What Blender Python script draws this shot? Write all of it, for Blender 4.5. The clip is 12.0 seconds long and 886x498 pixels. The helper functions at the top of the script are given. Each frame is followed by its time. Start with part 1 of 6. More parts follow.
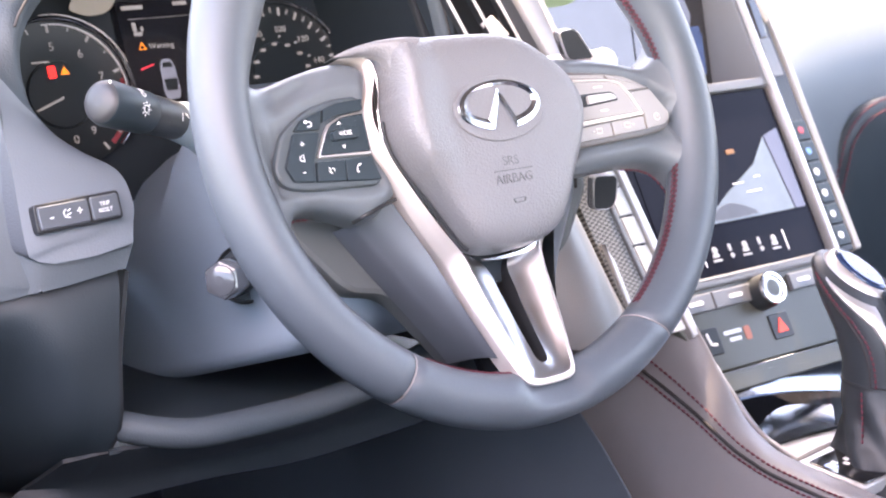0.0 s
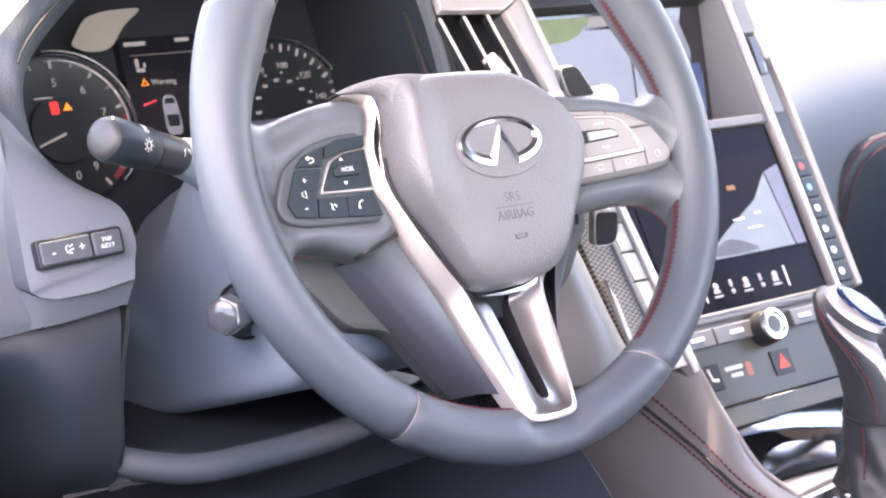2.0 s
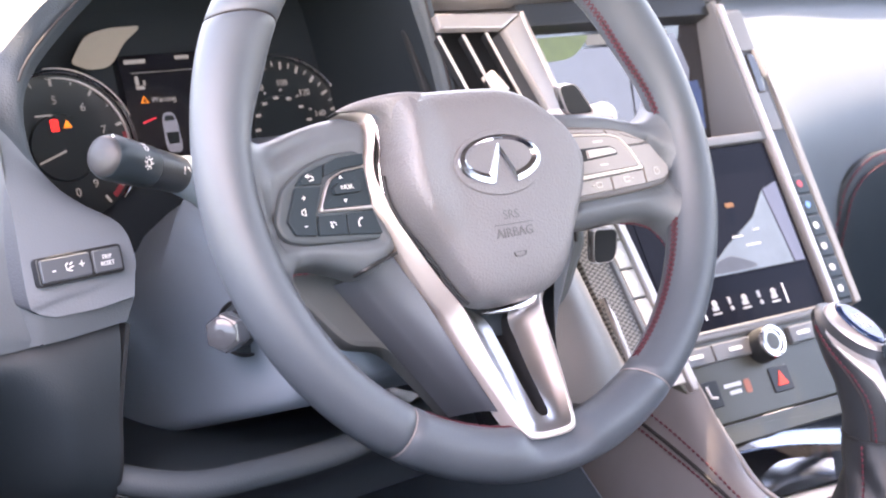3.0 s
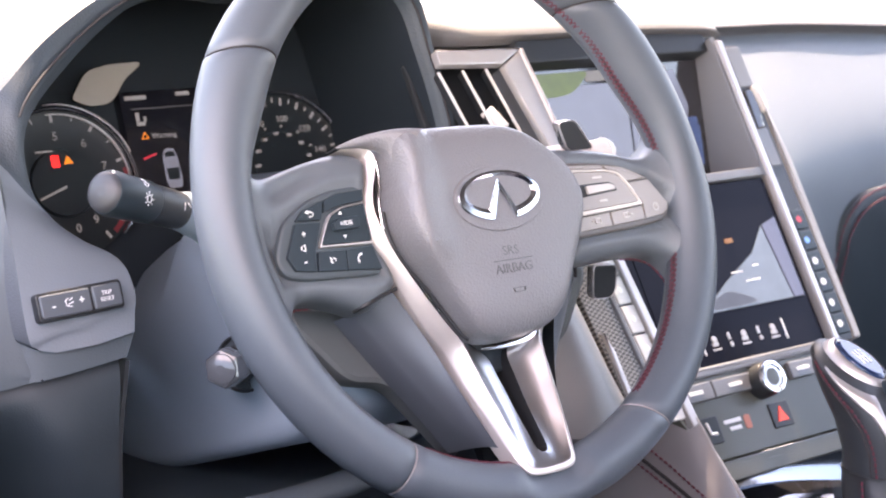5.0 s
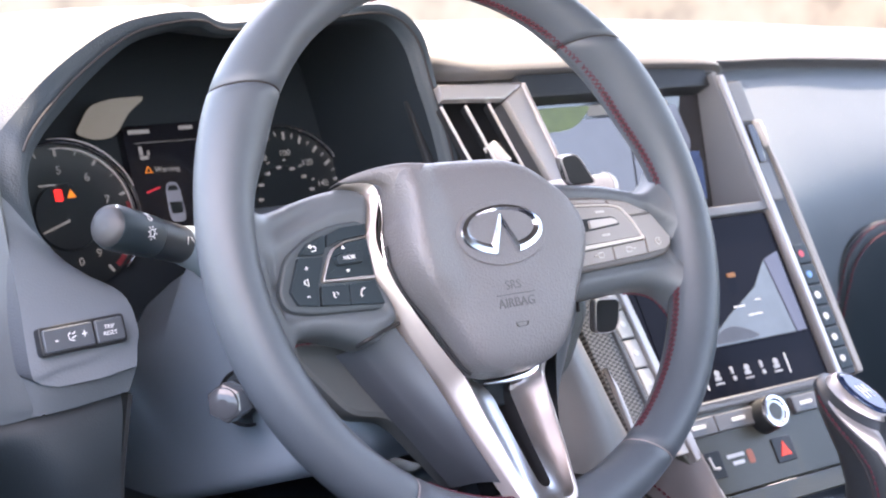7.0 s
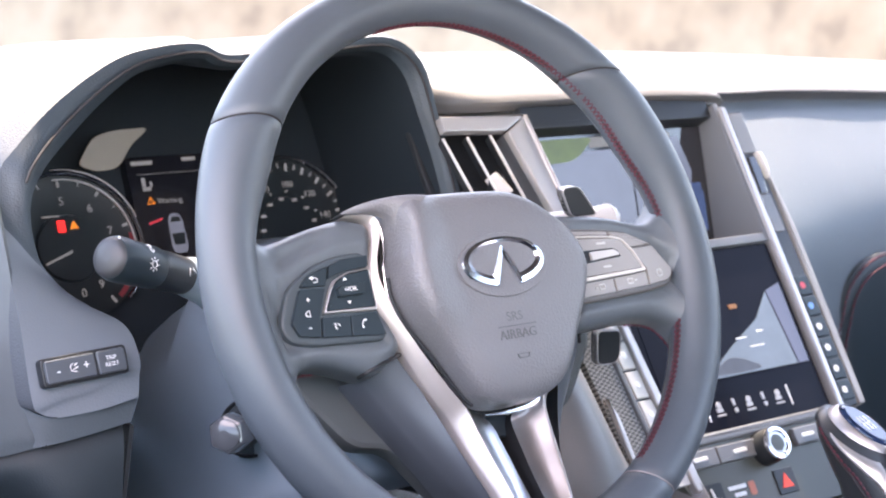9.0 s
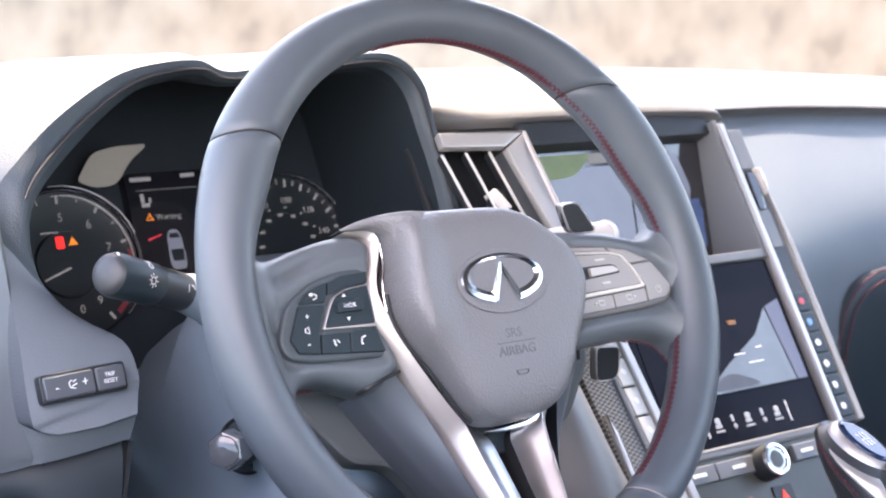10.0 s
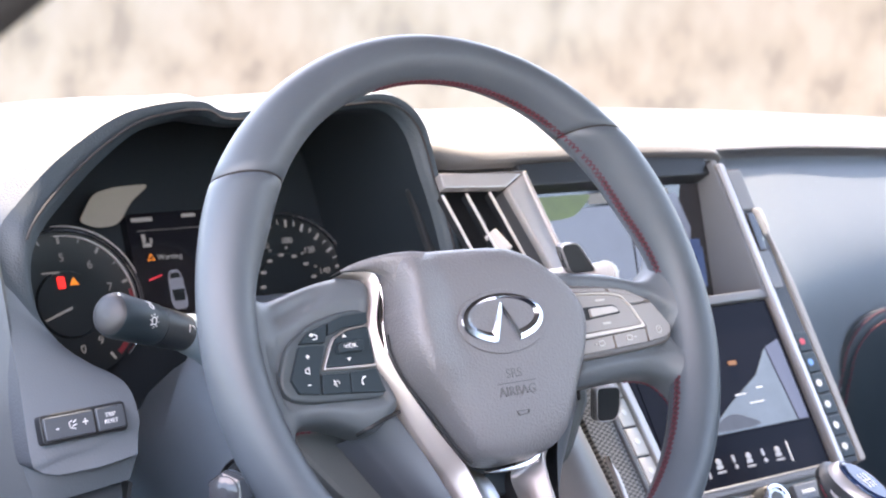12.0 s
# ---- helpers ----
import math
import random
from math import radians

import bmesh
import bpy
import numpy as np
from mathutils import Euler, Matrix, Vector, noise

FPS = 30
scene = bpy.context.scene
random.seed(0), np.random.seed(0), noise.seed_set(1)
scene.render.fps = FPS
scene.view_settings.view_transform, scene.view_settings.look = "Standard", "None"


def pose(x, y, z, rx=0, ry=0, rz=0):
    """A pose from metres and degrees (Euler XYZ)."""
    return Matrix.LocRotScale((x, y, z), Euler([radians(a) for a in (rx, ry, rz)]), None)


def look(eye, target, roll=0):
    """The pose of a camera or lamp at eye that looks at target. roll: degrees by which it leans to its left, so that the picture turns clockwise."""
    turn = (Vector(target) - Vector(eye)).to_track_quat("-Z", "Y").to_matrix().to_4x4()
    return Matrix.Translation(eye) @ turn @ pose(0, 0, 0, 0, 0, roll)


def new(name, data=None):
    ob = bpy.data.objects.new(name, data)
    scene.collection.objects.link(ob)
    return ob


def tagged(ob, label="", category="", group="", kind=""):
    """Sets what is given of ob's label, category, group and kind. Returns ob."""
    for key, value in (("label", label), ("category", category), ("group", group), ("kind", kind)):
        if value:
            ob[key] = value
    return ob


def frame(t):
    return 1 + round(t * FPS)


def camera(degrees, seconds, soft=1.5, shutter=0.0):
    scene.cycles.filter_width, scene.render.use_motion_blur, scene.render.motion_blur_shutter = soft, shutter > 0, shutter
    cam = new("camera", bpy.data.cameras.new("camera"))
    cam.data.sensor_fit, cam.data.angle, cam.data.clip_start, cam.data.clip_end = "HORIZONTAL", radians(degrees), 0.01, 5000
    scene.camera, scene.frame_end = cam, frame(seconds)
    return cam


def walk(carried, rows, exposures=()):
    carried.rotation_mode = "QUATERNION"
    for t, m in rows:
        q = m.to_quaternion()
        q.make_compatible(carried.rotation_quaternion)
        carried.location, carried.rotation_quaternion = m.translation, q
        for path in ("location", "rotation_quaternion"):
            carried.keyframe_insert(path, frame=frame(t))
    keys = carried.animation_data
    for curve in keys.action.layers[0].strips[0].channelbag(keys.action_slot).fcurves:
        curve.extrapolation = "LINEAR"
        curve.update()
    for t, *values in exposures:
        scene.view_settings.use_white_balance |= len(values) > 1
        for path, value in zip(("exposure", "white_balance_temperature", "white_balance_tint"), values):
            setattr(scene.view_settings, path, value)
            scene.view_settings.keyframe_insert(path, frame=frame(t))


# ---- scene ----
cam = camera(30.0, 12.0, soft=2.0)
# focused on the steering wheel
cam.data.dof.use_dof, cam.data.dof.focus_distance, cam.data.dof.aperture_fstop = True, 0.99, 13.0
# seconds, place of the eye, pitch, roll, yaw
ROWS = [
    (0, -0.6093, -0.7583, 1.1273, -15.011, -0.508, -37.484),
    (0.5, -0.6096, -0.7587, 1.1281, -14.666, -0.536, -37.446),
    (1, -0.6096, -0.7584, 1.1276, -14.314, -0.543, -37.447),
    (1.5, -0.6103, -0.7588, 1.1283, -14.074, -0.548, -37.452),
    (2, -0.6105, -0.7588, 1.1284, -13.810, -0.556, -37.456),
    (2.5, -0.6104, -0.7590, 1.1285, -13.548, -0.560, -37.451),
    (3, -0.6116, -0.7600, 1.1299, -13.262, -0.572, -37.489),
    (5, -0.6122, -0.7613, 1.1307, -12.051, -0.572, -37.485),
    (5.5, -0.6119, -0.7605, 1.1308, -11.777, -0.597, -37.414),
    (6, -0.6121, -0.7611, 1.1310, -11.493, -0.595, -37.386),
    (6.5, -0.6123, -0.7611, 1.1314, -11.187, -0.632, -37.419),
    (7, -0.6128, -0.7613, 1.1318, -10.920, -0.608, -37.409),
    (9, -0.6133, -0.7634, 1.1328, -9.865, -0.633, -37.299),
    (9.5, -0.6138, -0.7622, 1.1334, -9.588, -0.663, -37.393),
    (10, -0.6139, -0.7629, 1.1335, -9.338, -0.630, -37.377),
    (10.5, -0.6140, -0.7629, 1.1336, -8.938, -0.666, -37.360),
    (11, -0.6143, -0.7639, 1.1340, -8.521, -0.654, -37.329),
    (11.5, -0.6146, -0.7644, 1.1335, -8.232, -0.647, -37.327),
    (12, -0.6141, -0.7646, 1.1344, -7.974, -0.654, -37.309),
]
EXPOSURES = [(0.0, 4.08, 8500, 24), (3.0, 3.90, 8700, 25), (5.0, 3.56, 8600, 24), (6.0, 3.47, 8350, 23), (7.0, 3.45, 7900, 20), (9.0, 3.38, 7850, 19), (12.0, 3.34, 7800, 18)]
walk(cam, [(t, pose(x, y, z, 90 + pitch, roll, yaw)) for t, x, y, z, pitch, roll, yaw in ROWS], EXPOSURES)

# ---- world and sun ----
world = bpy.data.worlds.new("world")
scene.world = world
world.use_nodes = True
wt = world.node_tree
sky = wt.nodes.new("ShaderNodeTexSky")
sky.sky_type = "NISHITA"
sky.sun_disc = False
sky.sun_elevation, sky.sun_rotation = radians(60), radians(25)
wt.links.new(sky.outputs[0], wt.nodes["Background"].inputs[0])
wt.nodes["Background"].inputs[1].default_value = 0.155
sun_data = bpy.data.lights.new("sun", "SUN")
sun_data.energy, sun_data.angle, sun_data.color = 2.0, radians(0.6), (1.0, 0.94, 0.86)
sun = new("sun", sun_data)
SUN_FROM = Vector((math.sin(radians(25)) * math.cos(radians(60)), math.cos(radians(25)) * math.cos(radians(60)), math.sin(radians(60))))
sun.matrix_world = look(SUN_FROM * 20, (0, 0, 0))

# the sky's light in the upper part of the driver's open window
pane_data = bpy.data.lights.new("window_sky", "AREA")
pane_data.shape, pane_data.size, pane_data.size_y = "RECTANGLE", 1.5, 0.24
pane_data.energy, pane_data.color = 0.85, (1.0, 0.86, 0.92)
pane = new("window_sky", pane_data)
pane.matrix_world = look((-0.455, -0.42, 1.31), (0.2, -0.05, 0.98))


# ---- materials ----
def mat(name, colour, rough=0.5, metal=0.0, grain=0.0, grain_size=900.0, vary=0.12, vary_size=14.0, coat=0.0, glow=None, spec=0.5):
    m = bpy.data.materials.new(name)
    m.use_nodes = True
    nt = m.node_tree
    b = nt.nodes["Principled BSDF"]
    b.inputs["Metallic"].default_value = metal
    b.inputs["Specular IOR Level"].default_value = spec
    b.inputs["Coat Weight"].default_value = coat
    b.inputs["Coat Roughness"].default_value = 0.08
    co = nt.nodes.new("ShaderNodeTexCoord")
    n1 = nt.nodes.new("ShaderNodeTexNoise")
    n1.inputs["Scale"].default_value, n1.inputs["Detail"].default_value = vary_size, 5.0
    nt.links.new(co.outputs["Object"], n1.inputs["Vector"])
    mix = nt.nodes.new("ShaderNodeMix")
    mix.data_type = "RGBA"
    lo = [c * (1 - vary) for c in colour]
    hi = [min(1.0, c * (1 + vary)) for c in colour]
    mix.inputs["A"].default_value, mix.inputs["B"].default_value = (*lo, 1), (*hi, 1)
    nt.links.new(n1.outputs["Fac"], mix.inputs["Factor"])
    nt.links.new(mix.outputs["Result"], b.inputs["Base Color"])
    mr = nt.nodes.new("ShaderNodeMapRange")
    mr.inputs["To Min"].default_value, mr.inputs["To Max"].default_value = max(0.02, rough - 0.06), min(1.0, rough + 0.06)
    nt.links.new(n1.outputs["Fac"], mr.inputs["Value"])
    nt.links.new(mr.outputs["Result"], b.inputs["Roughness"])
    if grain:
        # pebbled skin: soft cells with sunken creases, over a slow unevenness
        n3 = nt.nodes.new("ShaderNodeTexNoise")
        n3.inputs["Scale"].default_value, n3.inputs["Detail"].default_value = grain_size * 0.8, 1.0
        nt.links.new(co.outputs["Object"], n3.inputs["Vector"])
        bend = nt.nodes.new("ShaderNodeVectorMath")
        bend.operation = "MULTIPLY_ADD"
        bend.inputs[1].default_value = [0.7 / grain_size] * 3
        nt.links.new(n3.outputs["Color"], bend.inputs[0])
        nt.links.new(co.outputs["Object"], bend.inputs[2])
        n2 = nt.nodes.new("ShaderNodeTexVoronoi")
        n2.feature = "SMOOTH_F1"
        n2.inputs["Scale"].default_value, n2.inputs["Smoothness"].default_value = grain_size, 0.35
        nt.links.new(bend.outputs["Vector"], n2.inputs["Vector"])
        crease = nt.nodes.new("ShaderNodeMapRange")
        crease.inputs["From Min"].default_value, crease.inputs["From Max"].default_value = 0.75, 0.05
        nt.links.new(n2.outputs["Distance"], crease.inputs["Value"])
        bp = nt.nodes.new("ShaderNodeBump")
        bp.inputs["Strength"].default_value, bp.inputs["Distance"].default_value = grain, 0.38 / grain_size
        nt.links.new(crease.outputs["Result"], bp.inputs["Height"])
        nt.links.new(bp.outputs["Normal"], b.inputs["Normal"])
    if glow:
        b.inputs["Emission Color"].default_value = (*glow[0], 1)
        b.inputs["Emission Strength"].default_value = glow[1]
    return m


LEATHER = mat("smooth_grey_leather", (0.110, 0.128, 0.143), 0.40, grain=0.10, grain_size=900, vary=0.05, vary_size=70)
PAD = mat("grained_grey_vinyl", (0.166, 0.166, 0.176), 0.42, grain=0.42, grain_size=680, vary=0.06, vary_size=25)
DASH = mat("grained_dash_vinyl", (0.068, 0.086, 0.099), 0.55, grain=0.16, grain_size=700)
PASSENGER = mat("smooth_panel_vinyl", (0.115, 0.135, 0.150), 0.58, grain=0.15, grain_size=700, spec=0.35)
# darker copy of the dash top vinyl, a shadow put into the colour
HOOD_TOP = mat("shaded_hood_top_vinyl", (0.062, 0.074, 0.087), 0.55, grain=0.3, grain_size=700)
DASH_TOP = mat("dash_top_vinyl", (0.100, 0.099, 0.101), 0.6, grain=0.3, grain_size=700)
SHROUD = mat("moulded_grey_plastic", (0.25, 0.315, 0.37), 0.5, grain=0.12, grain_size=800)
BLACK = mat("black_plastic", (0.017, 0.020, 0.023), 0.45, grain=0.1)
# hood lining; also colours in the shade of the hub gap and knee space
DARK = mat("dark_lining_and_recess_shade", (0.009, 0.017, 0.024), 0.75, grain=0.15)
BUTTON = mat("dark_button_plastic", (0.021, 0.033, 0.041), 0.42, vary=0.06, spec=0.3)
BUTTON_FRAME = mat("button_surround_plastic", (0.060, 0.076, 0.086), 0.48)
SATIN = mat("satin_aluminium", (0.52, 0.495, 0.485), 0.42, metal=0.7, vary=0.04, vary_size=60)
DISPLAY = mat("coated_display_glass", (0.012, 0.013, 0.02), 0.12, vary=0.05, spec=0.05)
RIM = mat("dark_rim_leather", (0.080, 0.097, 0.114), 0.42, grain=0.10, grain_size=1000, vary_size=30)
DIM_CHROME = mat("brushed_tray_metal", (0.21, 0.23, 0.26), 0.2, metal=1.0, vary=0.2, vary_size=60)
CHROME = mat("bright_chrome", (0.85, 0.85, 0.87), 0.14, metal=1.0, vary=0.02)
DARK_SATIN = mat("dark_satin_metal_paint", (0.115, 0.128, 0.148), 0.42, metal=0.45, vary=0.05)
RED = mat("red_thread", (0.105, 0.017, 0.030), 0.7, vary=0.2, vary_size=200)
SEAM = mat("dark_seam_thread", (0.03, 0.028, 0.03), 0.8)
WHITE = mat("white_marking", (0.8, 0.8, 0.8), 0.6, vary=0.03)
MARK_GREY = mat("embossed_marking", (0.105, 0.106, 0.112), 0.5)
GLOSS = mat("gloss_black_panel", (0.012, 0.012, 0.014), 0.08, vary=0.05, coat=0.5)
SCREEN = mat("screen_glass", (0.012, 0.013, 0.018), 0.05, vary=0.05, coat=1.0)
DIAL = mat("dial_face", (0.012, 0.019, 0.023), 0.4, vary=0.1)
PIANO = mat("olive_grey_gloss_panel", (0.082, 0.084, 0.070), 0.36)
# lighter vinyl for the lit part of the pod's rolled surface
POD_FACE = mat("lit_grained_pod_vinyl", (0.136, 0.160, 0.182), 0.5, grain=0.16, grain_size=700)
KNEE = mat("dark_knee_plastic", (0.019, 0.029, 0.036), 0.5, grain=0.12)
CHEEK = mat("grey_footwell_vinyl", (0.075, 0.092, 0.110), 0.5, grain=0.12)
NUT = mat("glossy_knob_plastic", (0.10, 0.108, 0.12), 0.16, coat=0.6)
TRIM = mat("satin_silver_paint", (0.62, 0.56, 0.535), 0.36, metal=0.5, vary=0.03, vary_size=60)
ROCKER = mat("grey_teal_switch_plastic", (0.085, 0.098, 0.112), 0.36)
BOLSTER = mat("warm_grey_leather", (0.185, 0.172, 0.176), 0.40, grain=0.10, grain_size=900, vary=0.05, vary_size=70)
DARK_LEATHER = mat("dark_grey_leather", (0.024, 0.029, 0.034), 0.42, grain=0.12, grain_size=1000)
NAVY_GLOSS = mat("navy_gloss_cap", (0.012, 0.028, 0.075), 0.06, spec=0.6)
# darker vinyl for the same roll where it lies in shade
HOOD_LIP_SHADE = mat("shaded_hood_vinyl", (0.033, 0.048, 0.060), 0.5, grain=0.25, grain_size=700)
GREY_BTN = mat("grey_switch_plastic", (0.16, 0.165, 0.175), 0.4)
LIGHT_BTN = mat("silver_switch_plastic", (0.66, 0.62, 0.58), 0.38)
LAMP_RED = mat("red_warning_light", (0.5, 0.02, 0.02), 0.5, glow=((1.0, 0.03, 0.03), 0.15))
LAMP_AMBER = mat("amber_warning_light", (0.5, 0.16, 0.02), 0.5, glow=((1.0, 0.3, 0.03), 0.08))
LAMP_WHITE = mat("lit_dial_marking", (0.17, 0.18, 0.20), 0.5, vary=0.03, glow=((0.9, 0.95, 1.0), 0.015))
CARPET = mat("dark_blue_grey_carpet", (0.010, 0.013, 0.021), 0.95, grain=1.0, grain_size=300)
HEAD = mat("dark_headliner_cloth", (0.09, 0.09, 0.095), 0.9, grain=0.3)
DARK_TRIM = mat("dark_footwell_trim", (0.020, 0.026, 0.032), 0.6, grain=0.2)
RUBBER = mat("black_rubber", (0.006, 0.007, 0.009), 0.8)
PAINT = mat("white_car_paint", (0.75, 0.75, 0.76), 0.25, vary=0.02, coat=1.0)


def carbon():
    m = mat("carbon_weave", (0.06, 0.058, 0.055), 0.45, coat=0.15, spec=0.3)
    nt = m.node_tree
    b = nt.nodes["Principled BSDF"]
    co = nt.nodes["Texture Coordinate"]
    ck = nt.nodes.new("ShaderNodeTexChecker")
    ck.inputs["Scale"].default_value = 330.0
    ck.inputs["Color1"].default_value = (0.20, 0.185, 0.165, 1)
    ck.inputs["Color2"].default_value = (0.055, 0.052, 0.048, 1)
    turn = nt.nodes.new("ShaderNodeMapping")
    turn.inputs["Rotation"].default_value = (-1.0134, 0, 0)
    flat = nt.nodes.new("ShaderNodeMapping")
    flat.inputs["Scale"].default_value = (1.0, 1.7, 0.0)
    flat.inputs["Location"].default_value = (0, 0, 0.001)
    nt.links.new(co.outputs["Object"], turn.inputs["Vector"])
    nt.links.new(turn.outputs["Vector"], flat.inputs["Vector"])
    nt.links.new(flat.outputs["Vector"], ck.inputs["Vector"])
    nt.links.new(ck.outputs["Color"], b.inputs["Base Color"])
    return m


CARBON = carbon()
REAR_COVER = mat("brown_grey_moulding", (0.070, 0.078, 0.080), 0.5, grain=0.1)
FLANK = mat("brown_grey_column_skin", (0.155, 0.150, 0.148), 0.45, grain=0.1, grain_size=800)
PALE_SEAM = mat("pale_seam_piping", (0.30, 0.27, 0.27), 0.5)
HOLLOW = mat("burnished_trim_hollow", (0.60, 0.59, 0.60), 0.33, metal=1.0, vary=0.06, vary_size=60)
PALE_MARK = mat("pale_marking", (0.52, 0.50, 0.48), 0.5)
# right switch keys and panel: dark plastic with glare put into the colour
PALE_BTN = mat("pale_plastic_and_key_glare", (0.30, 0.28, 0.265), 0.34)
GLARE_PANEL = mat("glare_lit_panel_plastic", (0.12, 0.11, 0.105), 0.36)
EMBLEM = mat("polished_emblem_chrome", (0.60, 0.63, 0.68), 0.18, metal=1.0, vary=0.02)

# ---- building helpers ----
HUB_Z = 0.95  # the wheel's centre over the ground


def axes(origin, xa, ya):
    x = Vector(xa).normalized()
    y = Vector(ya).normalized()
    z = x.cross(y)
    y = z.cross(x)
    m = Matrix((x, y, z)).transposed().to_4x4()
    m.translation = Vector(origin) + Vector((0, 0, HUB_Z))
    return m


RAKE = radians(23)
WHEEL = axes((0, 0, 0), (1, 0, 0), (0, math.sin(RAKE), math.cos(RAKE)))
STACK = axes((0.295, 0.04, -0.153), (1, 0, 0), (0, 0.53, 0.85))
GAUGE = axes((0, 0.36, 0), (1, 0, 0), (0, 0.39, 0.92))
CAR = Matrix.Translation((0, 0, HUB_Z))

PLACES = {}


def thing(name, at, label, category, group="", kind=""):
    ob = new(name)
    ob.empty_display_size = 0.05
    ob.location = Vector(at) + Vector((0, 0, HUB_Z))
    PLACES[ob.name] = Matrix.Translation(ob.location)
    return tagged(ob, label, category, group, kind)


def part(name, bm, material, parent, label="", smooth=True, sharp=38):
    """Links a bmesh, in world metres, as one mesh object under a thing or a part."""
    bmesh.ops.recalc_face_normals(bm, faces=bm.faces)
    place = PLACES[parent.name]
    bm.transform(place.inverted())
    me = bpy.data.meshes.new(name)
    for f in bm.faces:
        f.smooth = smooth and len(f.verts) <= 4
    for e in bm.edges:
        if len(e.link_faces) == 2 and e.calc_face_angle(0) > radians(sharp):
            e.smooth = False
    bm.to_mesh(me)
    bm.free()
    me.materials.append(material)
    ob = new(name, me)
    ob.parent = parent
    PLACES[ob.name] = place
    if label:
        tagged(ob, label)
    return ob


def spline(pts, n=6, closed=False):
    """Points of a smooth curve through pts."""
    pts = [Vector(p) for p in pts]
    c, out = len(pts), []
    for i in range(c if closed else c - 1):
        p0 = pts[(i - 1) % c] if closed or i else pts[0] * 2 - pts[1]
        p1, p2 = pts[i], pts[(i + 1) % c]
        p3 = pts[(i + 2) % c] if closed or i + 2 < c else p2 * 2 - p1
        for k in range(n):
            t = k / n
            out.append(0.5 * ((2 * p1) + (p2 - p0) * t + (2 * p0 - 5 * p1 + 4 * p2 - p3) * t * t + (3 * p1 - p0 - 3 * p2 + p3) * t ** 3))
    if not closed:
        out.append(pts[-1])
    return out


def rounded(pts, r, n=4):
    """A polygon with its corners rounded by r."""
    pts = [Vector(p) for p in pts]
    out = []
    for i, p in enumerate(pts):
        a, b = pts[i - 1] - p, pts[(i + 1) % len(pts)] - p
        ra, rb = min(r, a.length * 0.45), min(r, b.length * 0.45)
        pa, pb = p + a.normalized() * ra, p + b.normalized() * rb
        for k in range(n + 1):
            t = k / n
            out.append(pa * (1 - t) ** 2 + p * 2 * t * (1 - t) + pb * t * t)
    return out


def inset(pts, d):
    """A flat outline moved inwards by d."""
    c, out = len(pts), []
    area = sum(pts[i - 1].x * pts[i].y - pts[i].x * pts[i - 1].y for i in range(c))
    s = 1 if area > 0 else -1
    for i in range(c):
        a, b = (pts[i] - pts[i - 1]), (pts[(i + 1) % c] - pts[i])
        t = (a.normalized() if a.length else a) + (b.normalized() if b.length else b)
        t = t.normalized() if t.length else Vector((1, 0))
        out.append(pts[i] + Vector((-t.y, t.x)) * d * s)
    return out


def rings(bm, loops, cap_start=True, cap_end=True, closed=True):
    """Skins loops of points of equal count."""
    vs = [[bm.verts.new(p) for p in lp] for lp in loops]
    n = len(vs[0])
    for a, b in zip(vs, vs[1:]):
        for i in range(n if closed else n - 1):
            j = (i + 1) % n
            bm.faces.new((a[i], a[j], b[j], b[i]))
    if cap_start:
        bm.faces.new(vs[0][::-1])
    if cap_end:
        bm.faces.new(vs[-1])
    return vs


def plate(m, outline, z0, z1, bevel=0.001, bm=None):
    """A flat piece with rounded upper edges: the outline stands in the plane m, from height z0 to z1."""
    bm = bm or bmesh.new()
    pts = [Vector((p[0], p[1])) for p in outline]
    b = min(bevel, abs(z1 - z0) * 0.9)
    levels = [(0, z0), (0, z1 - b), (b * 0.3, z1 - b * 0.3), (b, z1)]
    rings(bm, [[m @ Vector((p.x, p.y, z)) for p in inset(pts, d)] for d, z in levels])
    return bm


def rect(x0, y0, x1, y1, r=0.002, n=3):
    return rounded([(x0, y0), (x1, y0), (x1, y1), (x0, y1)], r, n)


def circle(x, y, r, n=32, ry=None):
    return [Vector((x + r * math.cos(2 * math.pi * i / n), y + (ry or r) * math.sin(2 * math.pi * i / n))) for i in range(n)]


def frame_plate(m, outer, inner, z0, z1, bevel=0.0008, bm=None):
    """A ring between two outlines of equal count."""
    bm = bm or bmesh.new()
    o, i = [Vector(p[:2]) for p in outer], [Vector(p[:2]) for p in inner]
    b = bevel
    put = lambda pts, z: [m @ Vector((p.x, p.y, z)) for p in pts]
    loops = [put(i, z0), put(o, z0), put(o, z1 - b), put(inset(o, b), z1), put(inset(i, -b), z1), put(i, z1 - b), put(i, z0)]
    rings(bm, loops, False, False)
    bmesh.ops.remove_doubles(bm, verts=bm.verts, dist=1e-6)
    return bm


